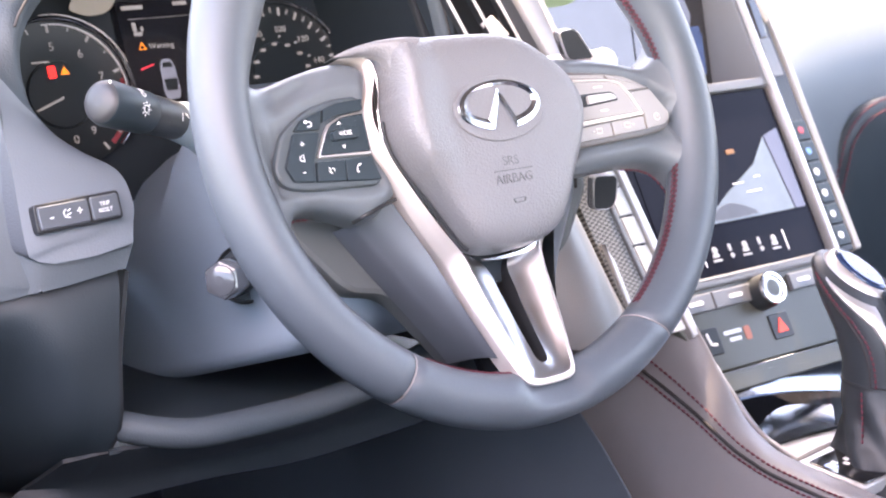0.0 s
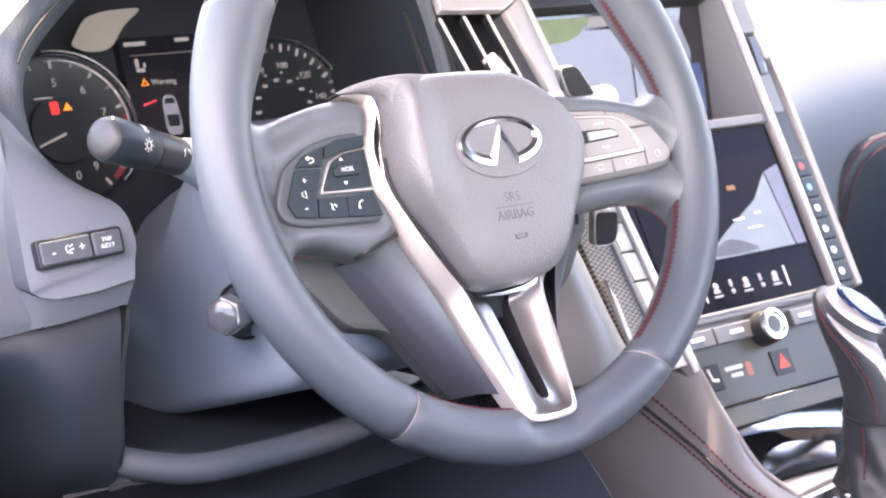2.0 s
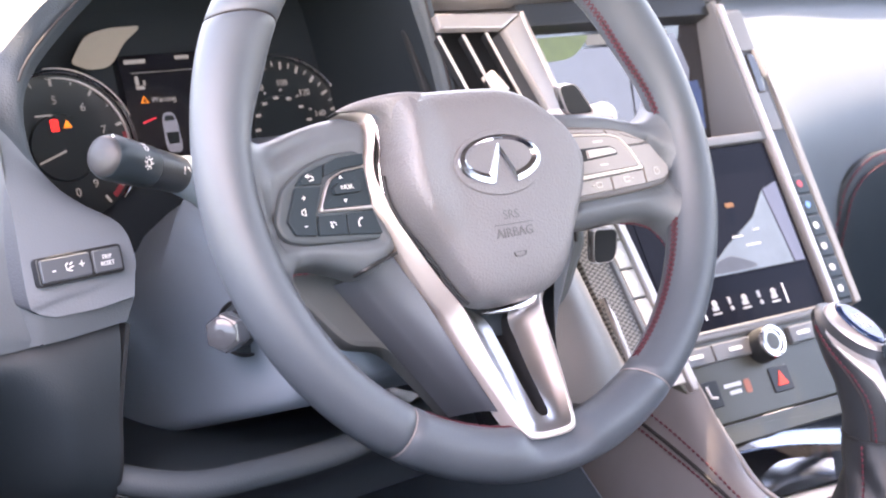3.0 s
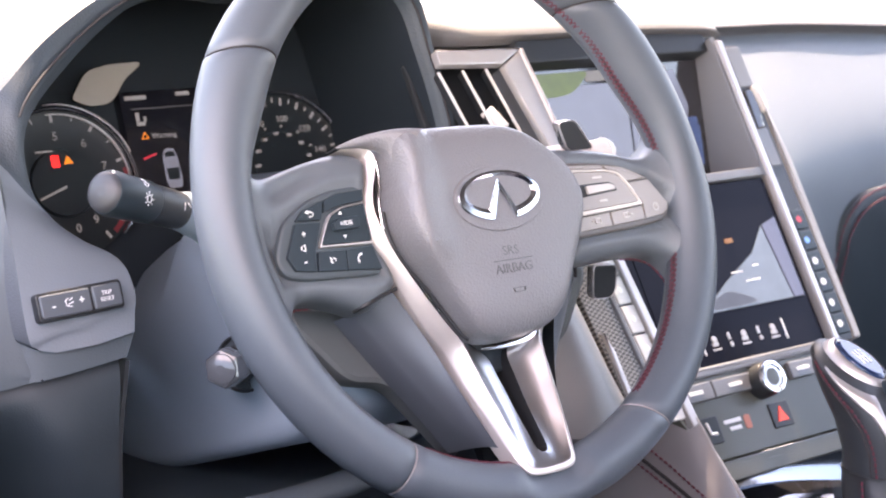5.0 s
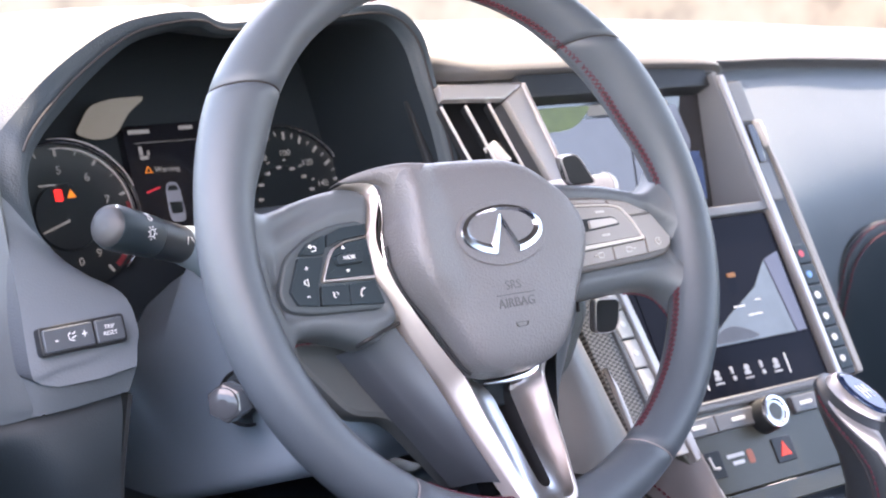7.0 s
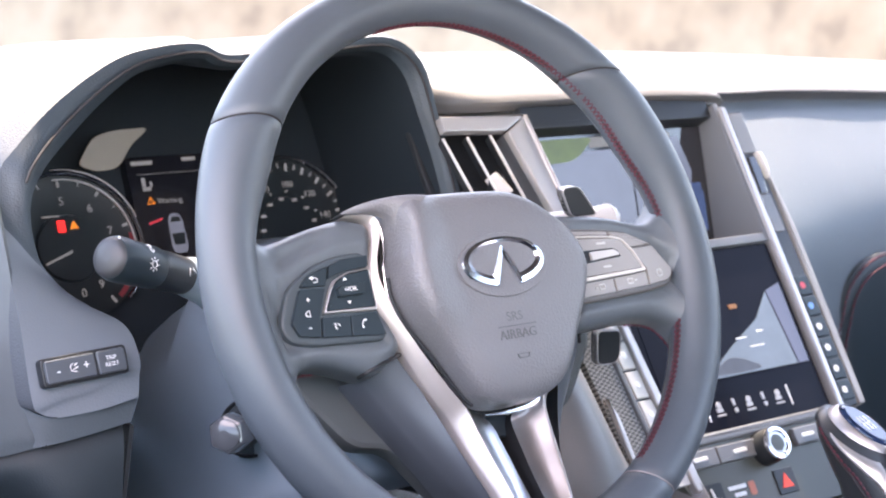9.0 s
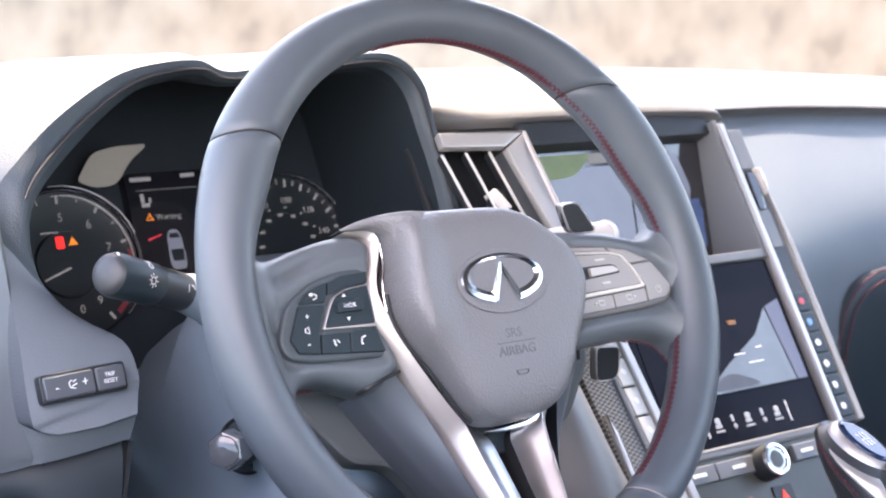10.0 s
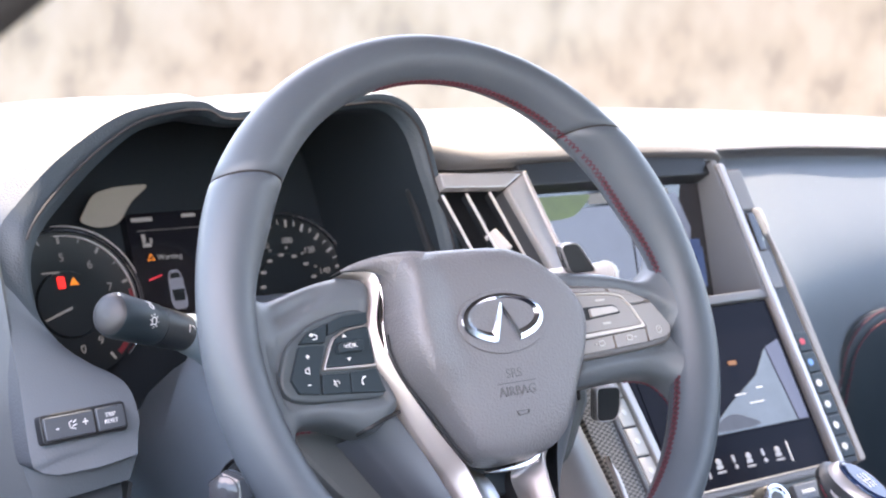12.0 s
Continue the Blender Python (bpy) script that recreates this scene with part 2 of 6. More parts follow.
def tube(path, radius, seg=10, closed=False, bm=None, flat=1.0, up=None, caps=True):
    """A round or flattened bar along a path; radius is a number or a function of 0..1."""
    bm = bm or bmesh.new()
    path = [Vector(p) for p in path]
    n = len(path)
    loops, ref = [], Vector(up) if up else None
    for i, p in enumerate(path):
        a = path[(i - 1) % n] if closed or i else path[0]
        b = path[(i + 1) % n] if closed or i < n - 1 else path[-1]
        t = (b - a).normalized()
        if ref is None:
            ref = t.orthogonal()
        side = (ref - t * ref.dot(t)).normalized()
        if up is None:
            ref = side
        other = t.cross(side)
        r = radius(i / max(1, n - 1)) if callable(radius) else radius
        loops.append([p + side * r * flat * math.cos(2 * math.pi * k / seg) + other * r * math.sin(2 * math.pi * k / seg) for k in range(seg)])
    if closed:
        loops.append(loops[0])
    rings(bm, loops, caps and not closed, caps and not closed)
    if closed:
        bmesh.ops.remove_doubles(bm, verts=bm.verts, dist=1e-7)
    return bm


def skin(curves, thick=0.003, bm=None):
    """A sheet of some thickness through open curves of equal count."""
    bm = bm or bmesh.new()
    rings(bm, curves, False, False, closed=False)
    bmesh.ops.recalc_face_normals(bm, faces=bm.faces)
    if thick:
        bmesh.ops.solidify(bm, geom=bm.faces[:], thickness=thick)
    return bm


def sheet(grid, nu=5, nv=5, thick=0.003, m=None):
    """A smooth sheet through a coarse grid of points (rows of equal length)."""
    rows = [spline(r, nu) for r in grid]
    cols = [spline(c, nv) for c in zip(*rows)]
    curves = [list(r) for r in zip(*cols)]
    if m is None:
        m = CAR
    return skin([[m @ p for p in c] for c in curves], thick)


def block(m, x0, x1, y0, y1, z0, z1, r=0.004, bm=None):
    """A box with rounded corners and edges."""
    return plate(m, rect(x0, y0, x1, y1, r), z0, z1, r * 0.6, bm)


def lathe(m, profile, seg=28, bm=None):
    """Turned about the z axis of m: profile of (radius, z)."""
    bm = bm or bmesh.new()
    rings(bm, [[m @ Vector((r * math.cos(2 * math.pi * k / seg), r * math.sin(2 * math.pi * k / seg), z)) for k in range(seg)] for r, z in profile])
    return bm


def writing(text, m, x, y, size, z=0.0, depth=0.0002, align="CENTER", bm=None, wide=1.0):
    """Raised characters lying in the plane m."""
    cu = bpy.data.curves.new("text", "FONT")
    cu.body, cu.size, cu.extrude = text, size, depth
    cu.align_x, cu.align_y, cu.resolution_u = align, "CENTER", 3
    ob = bpy.data.objects.new("text", cu)
    me = ob.to_mesh()
    bm = bm or bmesh.new()
    tmp = bmesh.new()
    tmp.from_mesh(me)
    tmp.transform(m @ Matrix.Translation((x, y, z)) @ Matrix.Diagonal((wide, 1, 1, 1)))
    data = bpy.data.meshes.new("tmp")
    tmp.to_mesh(data)
    bm.from_mesh(data)
    tmp.free()
    ob.to_mesh_clear()
    bpy.data.objects.remove(ob)
    bpy.data.curves.remove(cu)
    bpy.data.meshes.remove(data)
    return bm


def stitches(path, length, gap, width, lean=0.0, side=None, bm=None):
    """Single thread stitches laid along a path."""
    bm = bm or bmesh.new()
    path = [Vector(p) for p in path]
    run = [0.0]
    for a, b in zip(path, path[1:]):
        run.append(run[-1] + (b - a).length)

    def at(s):
        for i in range(len(run) - 1):
            if run[i + 1] >= s:
                f = (s - run[i]) / max(1e-9, run[i + 1] - run[i])
                return path[i].lerp(path[i + 1], f)
        return path[-1]
    s = 0.0
    while s + length < run[-1]:
        a, b = at(s), at(s + length)
        if side is not None:
            off = side((a + b) / 2) if callable(side) else Vector(side)
            a, b = a - off * lean, b + off * lean
        tube([a, a.lerp(b, 0.5), b], lambda f: width * (0.75 + 0.5 * math.sin(math.pi * f)), 5, bm=bm)
        s += length + gap
    return bm


# ---- shell of the car and the surroundings ----
def shell():
    ground = thing("ground", (0, 0, -HUB_Z), "pale sunlit paved ground reaching to the horizon", "ground", kind="structure")
    bm = bmesh.new()
    bmesh.ops.create_circle(bm, cap_ends=True, segments=48, radius=300)
    part("ground_sheet", bm, mat("pale_paving", (0.34, 0.32, 0.29), 0.85, grain=0.4, grain_size=30, vary_size=0.6), ground)
    back = thing("backdrop", (0, 0, -HUB_Z), "blurred beige bank of dry trees and grass, glowing to look sunlit", "backdrop", kind="structure")
    m = bpy.data.materials.new("glowing_blurred_dry_trees")
    m.use_nodes = True
    nt = m.node_tree
    b = nt.nodes["Principled BSDF"]
    b.inputs["Roughness"].default_value = 1.0
    b.inputs["Specular IOR Level"].default_value = 0.0
    co = nt.nodes.new("ShaderNodeTexCoord")
    mp = nt.nodes.new("ShaderNodeMapping")
    mp.inputs["Scale"].default_value = (3.2, 3.2, 0.40)
    mp.inputs["Rotation"].default_value = (0.10, 0.12, 0)
    n1 = nt.nodes.new("ShaderNodeTexNoise")
    n1.inputs["Scale"].default_value, n1.inputs["Detail"].default_value, n1.inputs["Roughness"].default_value = 1.1, 2.2, 0.5
    n2 = nt.nodes.new("ShaderNodeTexNoise")
    n2.inputs["Scale"].default_value, n2.inputs["Detail"].default_value = 0.55, 1.5
    rp = nt.nodes.new("ShaderNodeValToRGB")
    rp.color_ramp.elements[0].position, rp.color_ramp.elements[0].color = 0.32, (0.112, 0.103, 0.090, 1)
    rp.color_ramp.elements[1].position, rp.color_ramp.elements[1].color = 0.64, (0.168, 0.156, 0.136, 1)
    step = rp.color_ramp.elements.new(0.44)
    step.color = (0.146, 0.133, 0.112, 1)
    tint = nt.nodes.new("ShaderNodeValToRGB")
    tint.color_ramp.elements[0].position, tint.color_ramp.elements[0].color = 0.38, (1.0, 0.93, 0.88, 1)
    tint.color_ramp.elements[1].position, tint.color_ramp.elements[1].color = 0.60, (1.0, 1.0, 0.98, 1)
    both = nt.nodes.new("ShaderNodeMix")
    both.data_type, both.blend_type = "RGBA", "MULTIPLY"
    both.inputs["Factor"].default_value = 1.0
    nt.links.new(co.outputs["Object"], mp.inputs["Vector"])
    nt.links.new(mp.outputs["Vector"], n1.inputs["Vector"])
    nt.links.new(co.outputs["Object"], n2.inputs["Vector"])
    nt.links.new(n1.outputs["Fac"], rp.inputs["Fac"])
    nt.links.new(n2.outputs["Fac"], tint.inputs["Fac"])
    nt.links.new(rp.outputs["Color"], both.inputs["A"])
    nt.links.new(tint.outputs["Color"], both.inputs["B"])
    nt.links.new(both.outputs["Result"], b.inputs["Base Color"])
    # the bank glows in its own colour, in place of stronger sunlight
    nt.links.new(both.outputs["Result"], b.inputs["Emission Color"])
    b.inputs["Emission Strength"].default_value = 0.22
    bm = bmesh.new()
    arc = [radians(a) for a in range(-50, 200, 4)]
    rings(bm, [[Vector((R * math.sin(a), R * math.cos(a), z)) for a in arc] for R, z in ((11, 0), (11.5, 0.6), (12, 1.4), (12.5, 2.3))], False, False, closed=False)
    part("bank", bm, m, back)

    body = thing("car_body", (0, 0, -0.75), "white car body with dark headliner and open driver's doorway", "car body", kind="structure")
    # floor pan, firewall, roof, pillars and the far door
    part("floor_pan", block(axes((0, 0, -0.66), (1, 0, 0), (0, 1, 0)), -0.54, 1.08, -1.9, 0.72, 0, 0.03, 0.02), CARPET, body, "dark carpeted floor")
    part("firewall", block(axes((0, 0.74, -0.66), (1, 0, 0), (0, 0, 1)), -0.44, 1.1, 0, 0.62, 0, 0.03, 0.02), CARPET, body)
    # unseen roof, its edges set to shade the wheel and steer the sun
    roof = [[(x, y, 0.48 + 0.03 * (1 - ((x - 0.33) / 0.62) ** 2) - 0.05 * max(0.0, y)) for x in (-0.36, -0.12, 0.33, 0.6, 0.85)] for y in (0.35, -0.3, -1.1, -1.8)]
    part("headliner", sheet(roof, 4, 4, 0.03), HEAD, body, "unseen dark cloth headliner that shades the cabin")
    for s, name in ((-1, "a_pillar"), (1, "a_pillar")):
        x = 0.33 + s * (1.25 if s > 0 else 0.78)
        p = spline([(x, 0.72, 0.05), (x - s * 0.09, 0.60, 0.26), (x - s * 0.26, 0.44, 0.46)], 6)
        part(name, tube([CAR @ v for v in p], 0.035, 12, flat=0.7), HEAD, body, "slim windscreen pillar trim")
    part("door_card", block(axes((1.02, 0, -0.6), (0, 1, 0), (0, 0, 1)), -1.5, 0.6, 0, 0.60, 0, 0.05, 0.03), DASH, body, "closed passenger door panel")
    part("door_card", block(axes((-0.50, 0, -0.66), (0, 1, 0), (0, 0, 1)), -1.3, 0.5, 0, 0.64, 0, 0.05, 0.03), DASH, body, "driver's door with its window down")
    part("kick_panel", block(axes((-0.46, 0, -0.62), (0, 1, 0), (0, 0, 1)), 0.22, 0.74, 0, 0.62, 0, 0.04, 0.03), DARK_TRIM, body, "dark panel in front of the doorway")
    part("rear_bulkhead", block(axes((0, -1.85, -0.66), (1, 0, 0), (0, 0, 1)), -0.54, 1.08, 0, 0.80, 0, 0.05, 0.03), DASH, body)
    # unseen rear sides, added to keep light out from behind
    part("rear_side", block(axes((1.02, 0, -0.01), (0, 1, 0), (0, 0, 1)), -1.9, -1.55, 0, 0.48, 0, 0.05, 0.03), DASH, body, "unseen dark rear side that blocks light")
    part("b_pillar", block(axes((1.02, 0, -0.01), (0, 1, 0), (0, 0, 1)), -0.60, -0.50, 0, 0.48, 0, 0.05, 0.03), DASH, body, "dark pillar between the doors")
    part("rear_side", block(axes((-0.50, 0, -0.62), (0, 1, 0), (0, 0, 1)), -1.9, -1.31, 0, 1.08, 0, 0.05, 0.03), DASH, body, "unseen dark rear side that blocks light")
    frame_line = [(-0.465, -0.30, 0.158), (-0.465, -0.4005, 0.1903), (-0.465, -0.4201, 0.1966), (-0.465, -0.52, 0.2287)]
    part("window_frame", tube([CAR @ Vector(p) for p in frame_line], 0.010, 10), RUBBER, body, "black door window frame")
    bonnet = [[(x, y, -0.03 - 0.10 * ((y - 0.9) / 1.1) ** 2 - 0.05 * ((x - 0.33) / 0.75) ** 2) for x in (-0.45, 0.0, 0.33, 0.66, 1.1)] for y in (0.85, 1.3, 1.9)]
    part("bonnet", sheet(bonnet, 4, 4, 0.01), PAINT, body, "white bonnet beyond the windscreen")
    glass = bpy.data.materials.new("windscreen_glass")
    glass.use_nodes = True
    g = glass.node_tree.nodes["Principled BSDF"]
    g.inputs["Base Color"].default_value = (1, 1, 1, 1)
    g.inputs["Transmission Weight"].default_value, g.inputs["Roughness"].default_value, g.inputs["IOR"].default_value = 1.0, 0.0, 1.02
    ws = [[(x, 0.80 - 0.10 * ((x - 0.33) / 0.66) ** 2, 0.06) for x in (-0.55, 0.0, 0.33, 0.66, 1.25)],
          [(x, 0.64 - 0.07 * ((x - 0.33) / 0.66) ** 2, 0.27) for x in (-0.5, 0.0, 0.33, 0.66, 1.2)],
          [(x * 0.9, 0.385, 0.47) for x in (-0.25, 0.0, 0.33, 0.66, 0.99)]]
    w = part("windscreen", sheet(ws, 4, 4, 0.0), glass, body, "clear windscreen")
    w.visible_shadow = False


shell()


# ---- steering wheel ----
R_RIM = 0.172


def rim_radius(a):
    """Thickness of the rim by its angle (degrees, from the right, counter-clockwise)."""
    a = (a + 360) % 360
    r = 0.0152
    for mid, wide, more in ((142, 20, 0.0026), (38, 20, 0.0026), (270, 38, 0.0010), (198, 26, 0.0012), (342, 26, 0.0012)):
        d = (a - mid + 180) % 360 - 180
        r += more * math.exp(-(d / wide) ** 2)
    return r


def rim_loop(a, shrink=0.0, skew=0.0):
    """One cross-section of the rim: a soft egg, blunter to the driver; skew slants it (degrees at the outside)."""
    r = rim_radius(a) - shrink
    out = []
    for k in range(20):
        q = 2 * math.pi * k / 20
        turn = radians(a + skew * math.cos(q))
        c, s = math.cos(turn), math.sin(turn)
        rad, ax = r * math.cos(q) * 1.02, r * math.sin(q) * 1.08
        if rad < 0:
            grip = sum(math.exp(-(((a - mid + 180) % 360 - 180) / 10) ** 2) for mid in (155, 25))
            rad -= 0.0042 * grip * (math.cos(q) ** 2)
        if ax > 0:
            ax *= 1 - 0.5 * math.exp(-((((a + 360) % 360) - 270) / 7.6) ** 6) * min(1.0, max(0.0, 0.6 - math.cos(q)))
        if ax < 0:
            ax *= 0.92
        out.append(WHEEL @ Vector(((R_RIM + rad) * c, (R_RIM + rad) * s, ax)))
    return out


def mirror(pts):
    return [(-p[0], *p[1:]) for p in pts]


def mm(pts):
    return [tuple(c / 1000 for c in p) for p in pts]


def steering_wheel():
    wheel = thing("steering_wheel", (0, 0, 0), "grey leather three-spoke steering wheel with silver trim and red stitching", "steering wheel")
    wheel.rotation_euler = (0, 0, 0)
    # the rim in four leather pieces with a groove at each seam
    seams = (43.5, 144.5, 235.5, 301.0)
    slant = (-6.0, 3.0, 0.0, 2.0)
    for i, a0 in enumerate(seams):
        a1 = seams[(i + 1) % 4] + (360 if i == 3 else 0)
        n = max(12, int((a1 - a0) / 2.2))
        angles = [a0 + 0.12] + [a0 + 0.5 + (a1 - a0 - 1.0) * k / n for k in range(n + 1)] + [a1 - 0.12]
        k1 = (i + 1) % 4
        loops = [rim_loop(a, 0.0011 if j in (0, len(angles) - 1) else 0.0, slant[i] * math.exp(-((a - a0) / 9) ** 2) + slant[k1] * math.exp(-((a - a1) / 9) ** 2)) for j, a in enumerate(angles)]
        bm = bmesh.new()
        rings(bm, loops)
        part("rim_leather", bm, RIM, wheel, sharp=60)
    for a, lean in zip(seams, slant):
        bm = tube(rim_loop(a, 0.0006, lean), 0.0005, 6, closed=True)
        part("rim_seam", bm, SEAM if a < 200 else PALE_SEAM, wheel, "dark seam round the rim" if a < 200 else "pale piped seam round the rim")
    # red cross stitches on the inner side
    bm = bmesh.new()
    for a0, a1 in ((44, 104), (-56, -16), (8, 43), (203, 212), (240, 262)):
        a = a0
        while a < a1:
            for lean in (-1, 1):
                ends = []
                for e in (-1, 0, 1):
                    ang = a + e * 0.62
                    q = radians(174 - 8.5 * e * lean)
                    r = rim_radius(ang) + (0.0002 if e else 0.0005)
                    rad, ax = r * 1.02 * math.cos(q), r * 1.08 * math.sin(q)
                    rad -= 0.0042 * sum(math.exp(-(((ang - mid + 180) % 360 - 180) / 10) ** 2) for mid in (155, 25)) * math.cos(q) ** 2
                    ends.append(WHEEL @ Vector(((R_RIM + rad) * math.cos(radians(ang)), (R_RIM + rad) * math.sin(radians(ang)), ax)))
                tube(ends, 0.00045, 5, bm=bm)
            a += 1.3
    for a0, a1 in ((44, 104), (-56, -16), (8, 43), (203, 212), (240, 262)):
        path = []
        for j in range(int((a1 - a0) / 1.3) + 1):
            ang, q = a0 + 1.3 * j, radians(174)
            r = rim_radius(ang) - 0.0014
            rad, ax = r * 1.02 * math.cos(q), r * 1.08 * math.sin(q)
            rad -= 0.0042 * sum(math.exp(-(((ang - mid + 180) % 360 - 180) / 10) ** 2) for mid in (155, 25)) * math.cos(q) ** 2
            path.append(WHEEL @ Vector(((R_RIM + rad) * math.cos(radians(ang)), (R_RIM + rad) * math.sin(radians(ang)), ax)))
        part("rim_seam", tube(path, 0.0018, 8), SEAM, wheel, "dark leather seam under the stitching")
    tagged(part("rim_stitching", bm, RED, wheel, "red cross stitching inside the rim"), kind="stuff")

    # airbag cover: a faceted shield with raised ears
    half = [(0, 48.7), (30, 49.2), (46, 48.8), (54, 47), (59.5, 43.8), (61.5, 39), (61.8, 33), (62.2, 25), (63.8, 17), (66, 10), (67.2, -8), (61.2, -26), (48.6, -46), (36.8, -67), (29.5, -77), (18, -83)]
    right = [(0, 48.7), (23, 47), (40, 40.6), (54, 29.5), (65, 18), (72, 5), (73, -8), (66, -26), (53.5, -46), (41, -68), (31, -78), (18, -83)]
    outline = mm(right + [(0, -84.5)] + mirror(half[1:])[::-1])
    loop = spline(outline, 10, closed=True)
    bm = bmesh.new()
    levels = [(0.985, -0.012), (0.985, 0.003), (0.98, 0.0090), (0.965, 0.0135), (0.935, 0.0165), (0.87, 0.0187), (0.78, 0.0198), (0.66, 0.0204), (0.5, 0.0209), (0.36, 0.0212), (0.22, 0.0213), (0.08, 0.0214)]
    levels = [tuple(p) for p in spline(levels, 4)]
    cx, cy = 0.0, -0.014

    def pad_z(u, v, z):
        # a ridge down the side rises slowly from the middle and falls away steeply behind it
        hold = min(1.0, (z + 0.012) / 0.022)
        left = max(0.0, min(1.0, -u / 0.010))
        # the face rolls back towards the top and tucks in towards the foot
        z -= hold * (0.0052 * max(0.0, (v - 0.006) / 0.042) ** 2 + 0.0050 * max(0.0, (-v - 0.050) / 0.034) ** 2)
        soft = lambda d, w: 0.5 * (d + math.sqrt(d * d + w * w))
        rise = soft(-u - 0.034, 0.0035) * max(0.0, min(1.0, (v + 0.058) / 0.035))
        fall = soft(-u - 0.0525 + 0.22 * (max(v, -0.012) - 0.046) - 0.35 * min(0.0, v + 0.012), 0.0010)
        return z + left * hold * (0.34 * min(rise, 0.024) - min(0.0205, (0.82 - 0.30 * max(0.0, min(1.0, (v - 0.015) / 0.02))) * fall))
    loops = []
    for s, z in levels:
        loops.append([WHEEL @ Vector((cx + (p.x - cx) * s, cy + (p.y - cy) * s, pad_z(cx + (p.x - cx) * s, cy + (p.y - cy) * s, z))) for p in loop])
    rings(bm, loops)
    pad = part("airbag_cover", bm, PAD, wheel, "grained grey airbag cover", sharp=70)
    # the leaf that runs out over the silver trim at the upper corner
    leaf_low = spline(mm([(-87, 43.6, -4.5), (-80, 42.6, -2), (-72, 41.6, 1), (-66, 39.4, 4), (-62.4, 35.5, 7), (-61.0, 29, 9)]), 6)
    leaf_top = spline(mm([(-88, 44.4, -5), (-81, 46.4, -1), (-73, 47.6, 4), (-64, 47.8, 10), (-53, 47.0, 15.5), (-42, 45, 19)]), 6)
    rows = [[p + Vector((0, 0.0008, -0.006)) for p in leaf_low], leaf_low]
    rows += [[a.lerp(b, f) + Vector((0, 0, 0.0035 * math.sin(math.pi * min(1.0, 0.12 + f * 0.8)) * min(1.0, j / 14))) for j, (a, b) in enumerate(zip(leaf_low, leaf_top))] for f in (0.08, 0.25, 0.5, 0.75, 0.92)]
    rows += [leaf_top, [p + Vector((0, -0.001, -0.012)) for p in leaf_top]]
    bm = bmesh.new()
    rings(bm, [[WHEEL @ p for p in c] for c in rows], False, False, closed=False)
    part("cover_leaf", bm, PAD, pad, "pointed upper corner of the cover", sharp=60)
    gap = [Vector((p.x, p.y)) for p in loop]
    glint = [p for p in loop if p.x < -0.040 and -0.066 < p.y < 0.034]
    # black tube that draws the gap's shade along the cover's edge
    part("gap_shade_line", tube([WHEEL @ Vector((p.x - 0.0012, p.y - 0.0010, -0.0010)) for p in loop if p.x < -0.022 and -0.078 < p.y < 0.004], 0.0011, 8), BLACK, wheel, "black line for the shade between the cover and the trim")
    part("cover_gap", plate(WHEEL, inset(gap, -0.0015), -0.034, -0.021, 0.001), BLACK, wheel, "black gap round the airbag cover")
    part("chrome_edge", tube([WHEEL @ Vector((p.x - 0.0010, p.y, -0.0045)) for p in glint], 0.0008, 8), CHROME, wheel, "slim chrome edge beside the airbag cover")
    lip_run = sorted((p for p in loop if p.y < -0.064 and -0.016 < p.x < 0.044), key=lambda p: p.x)
    part("chrome_lip", tube([WHEEL @ Vector((p.x, p.y - 0.0015, -0.010)) for p in lip_run], lambda f: 0.0004 + 0.0016 * math.sin(math.pi * f), 8), CHROME, wheel, "bright lip under the airbag cover")
    # its emblem: an open oval of chrome with two wedges, in a shallow oval seat
    ez = 0.0224
    cxe, cye = -0.0005, -0.002
    bm = plate(WHEEL, circle(cxe, cye, 0.0335, 40, 0.0195), ez - 0.003, ez + 0.0002, 0.0006)
    part("emblem_seat", bm, PAD, wheel)
    bm = bmesh.new()
    def oval(rx, ry, mx, my, a):
        return Vector((cxe + mx + rx * math.cos(a), cye + my + ry * math.sin(a)))
    loops = []
    for a in range(-73, 257, 3):
        q = radians(a)
        o, i = oval(0.0308, 0.0154, 0.0, 0.0016, q), oval(0.0240, 0.0100, 0.0006, 0.0034, q)
        loops.append([WHEEL @ Vector((p.x, p.y, z)) for p, z in ((o, ez), (o.lerp(i, 0.10), ez + 0.0014), (o.lerp(i, 0.55), ez + 0.0019), (i, ez))])
    rings(bm, loops)
    for s in (-1, 1):
        # wedge with a raised spine, from the point down to the open foot of the oval
        rim_ = [(s * 0.0002 + 0.0008, 0.0117), (s * 0.0098, -0.0052), (s * 0.0112, -0.0118), (s * 0.0080, -0.0134), (s * 0.0004 + 0.0002, 0.0044)]
        base = [WHEEL @ Vector((cxe + x, cye + y, ez)) for x, y in rim_]
        top = [WHEEL @ Vector((cxe + x, cye + y, ez + h)) for (x, y), h in zip([(0.0008, 0.0108), (s * 0.0080, -0.0052), (s * 0.0096, -0.0112), (s * 0.0082, -0.0124), (s * 0.0012 + 0.0002, 0.0044)], (0.0016, 0.0024, 0.0022, 0.0018, 0.0018))]
        rings(bm, [base, top])
    part("emblem", bm, EMBLEM, wheel, "plain chrome oval emblem with two wedges", sharp=14)
    bm = writing("SRS", WHEEL, -0.0008, -0.0335, 0.0080, 0.0211, 0.0004)
    writing("AIRBAG", WHEEL, -0.0008, -0.0440, 0.0080, 0.0211, 0.0004, bm=bm)
    plate(WHEEL, rect(-0.0145, -0.0391, 0.0145, -0.0384, 0.0003), 0.0200, 0.0216, 0.0002, bm)
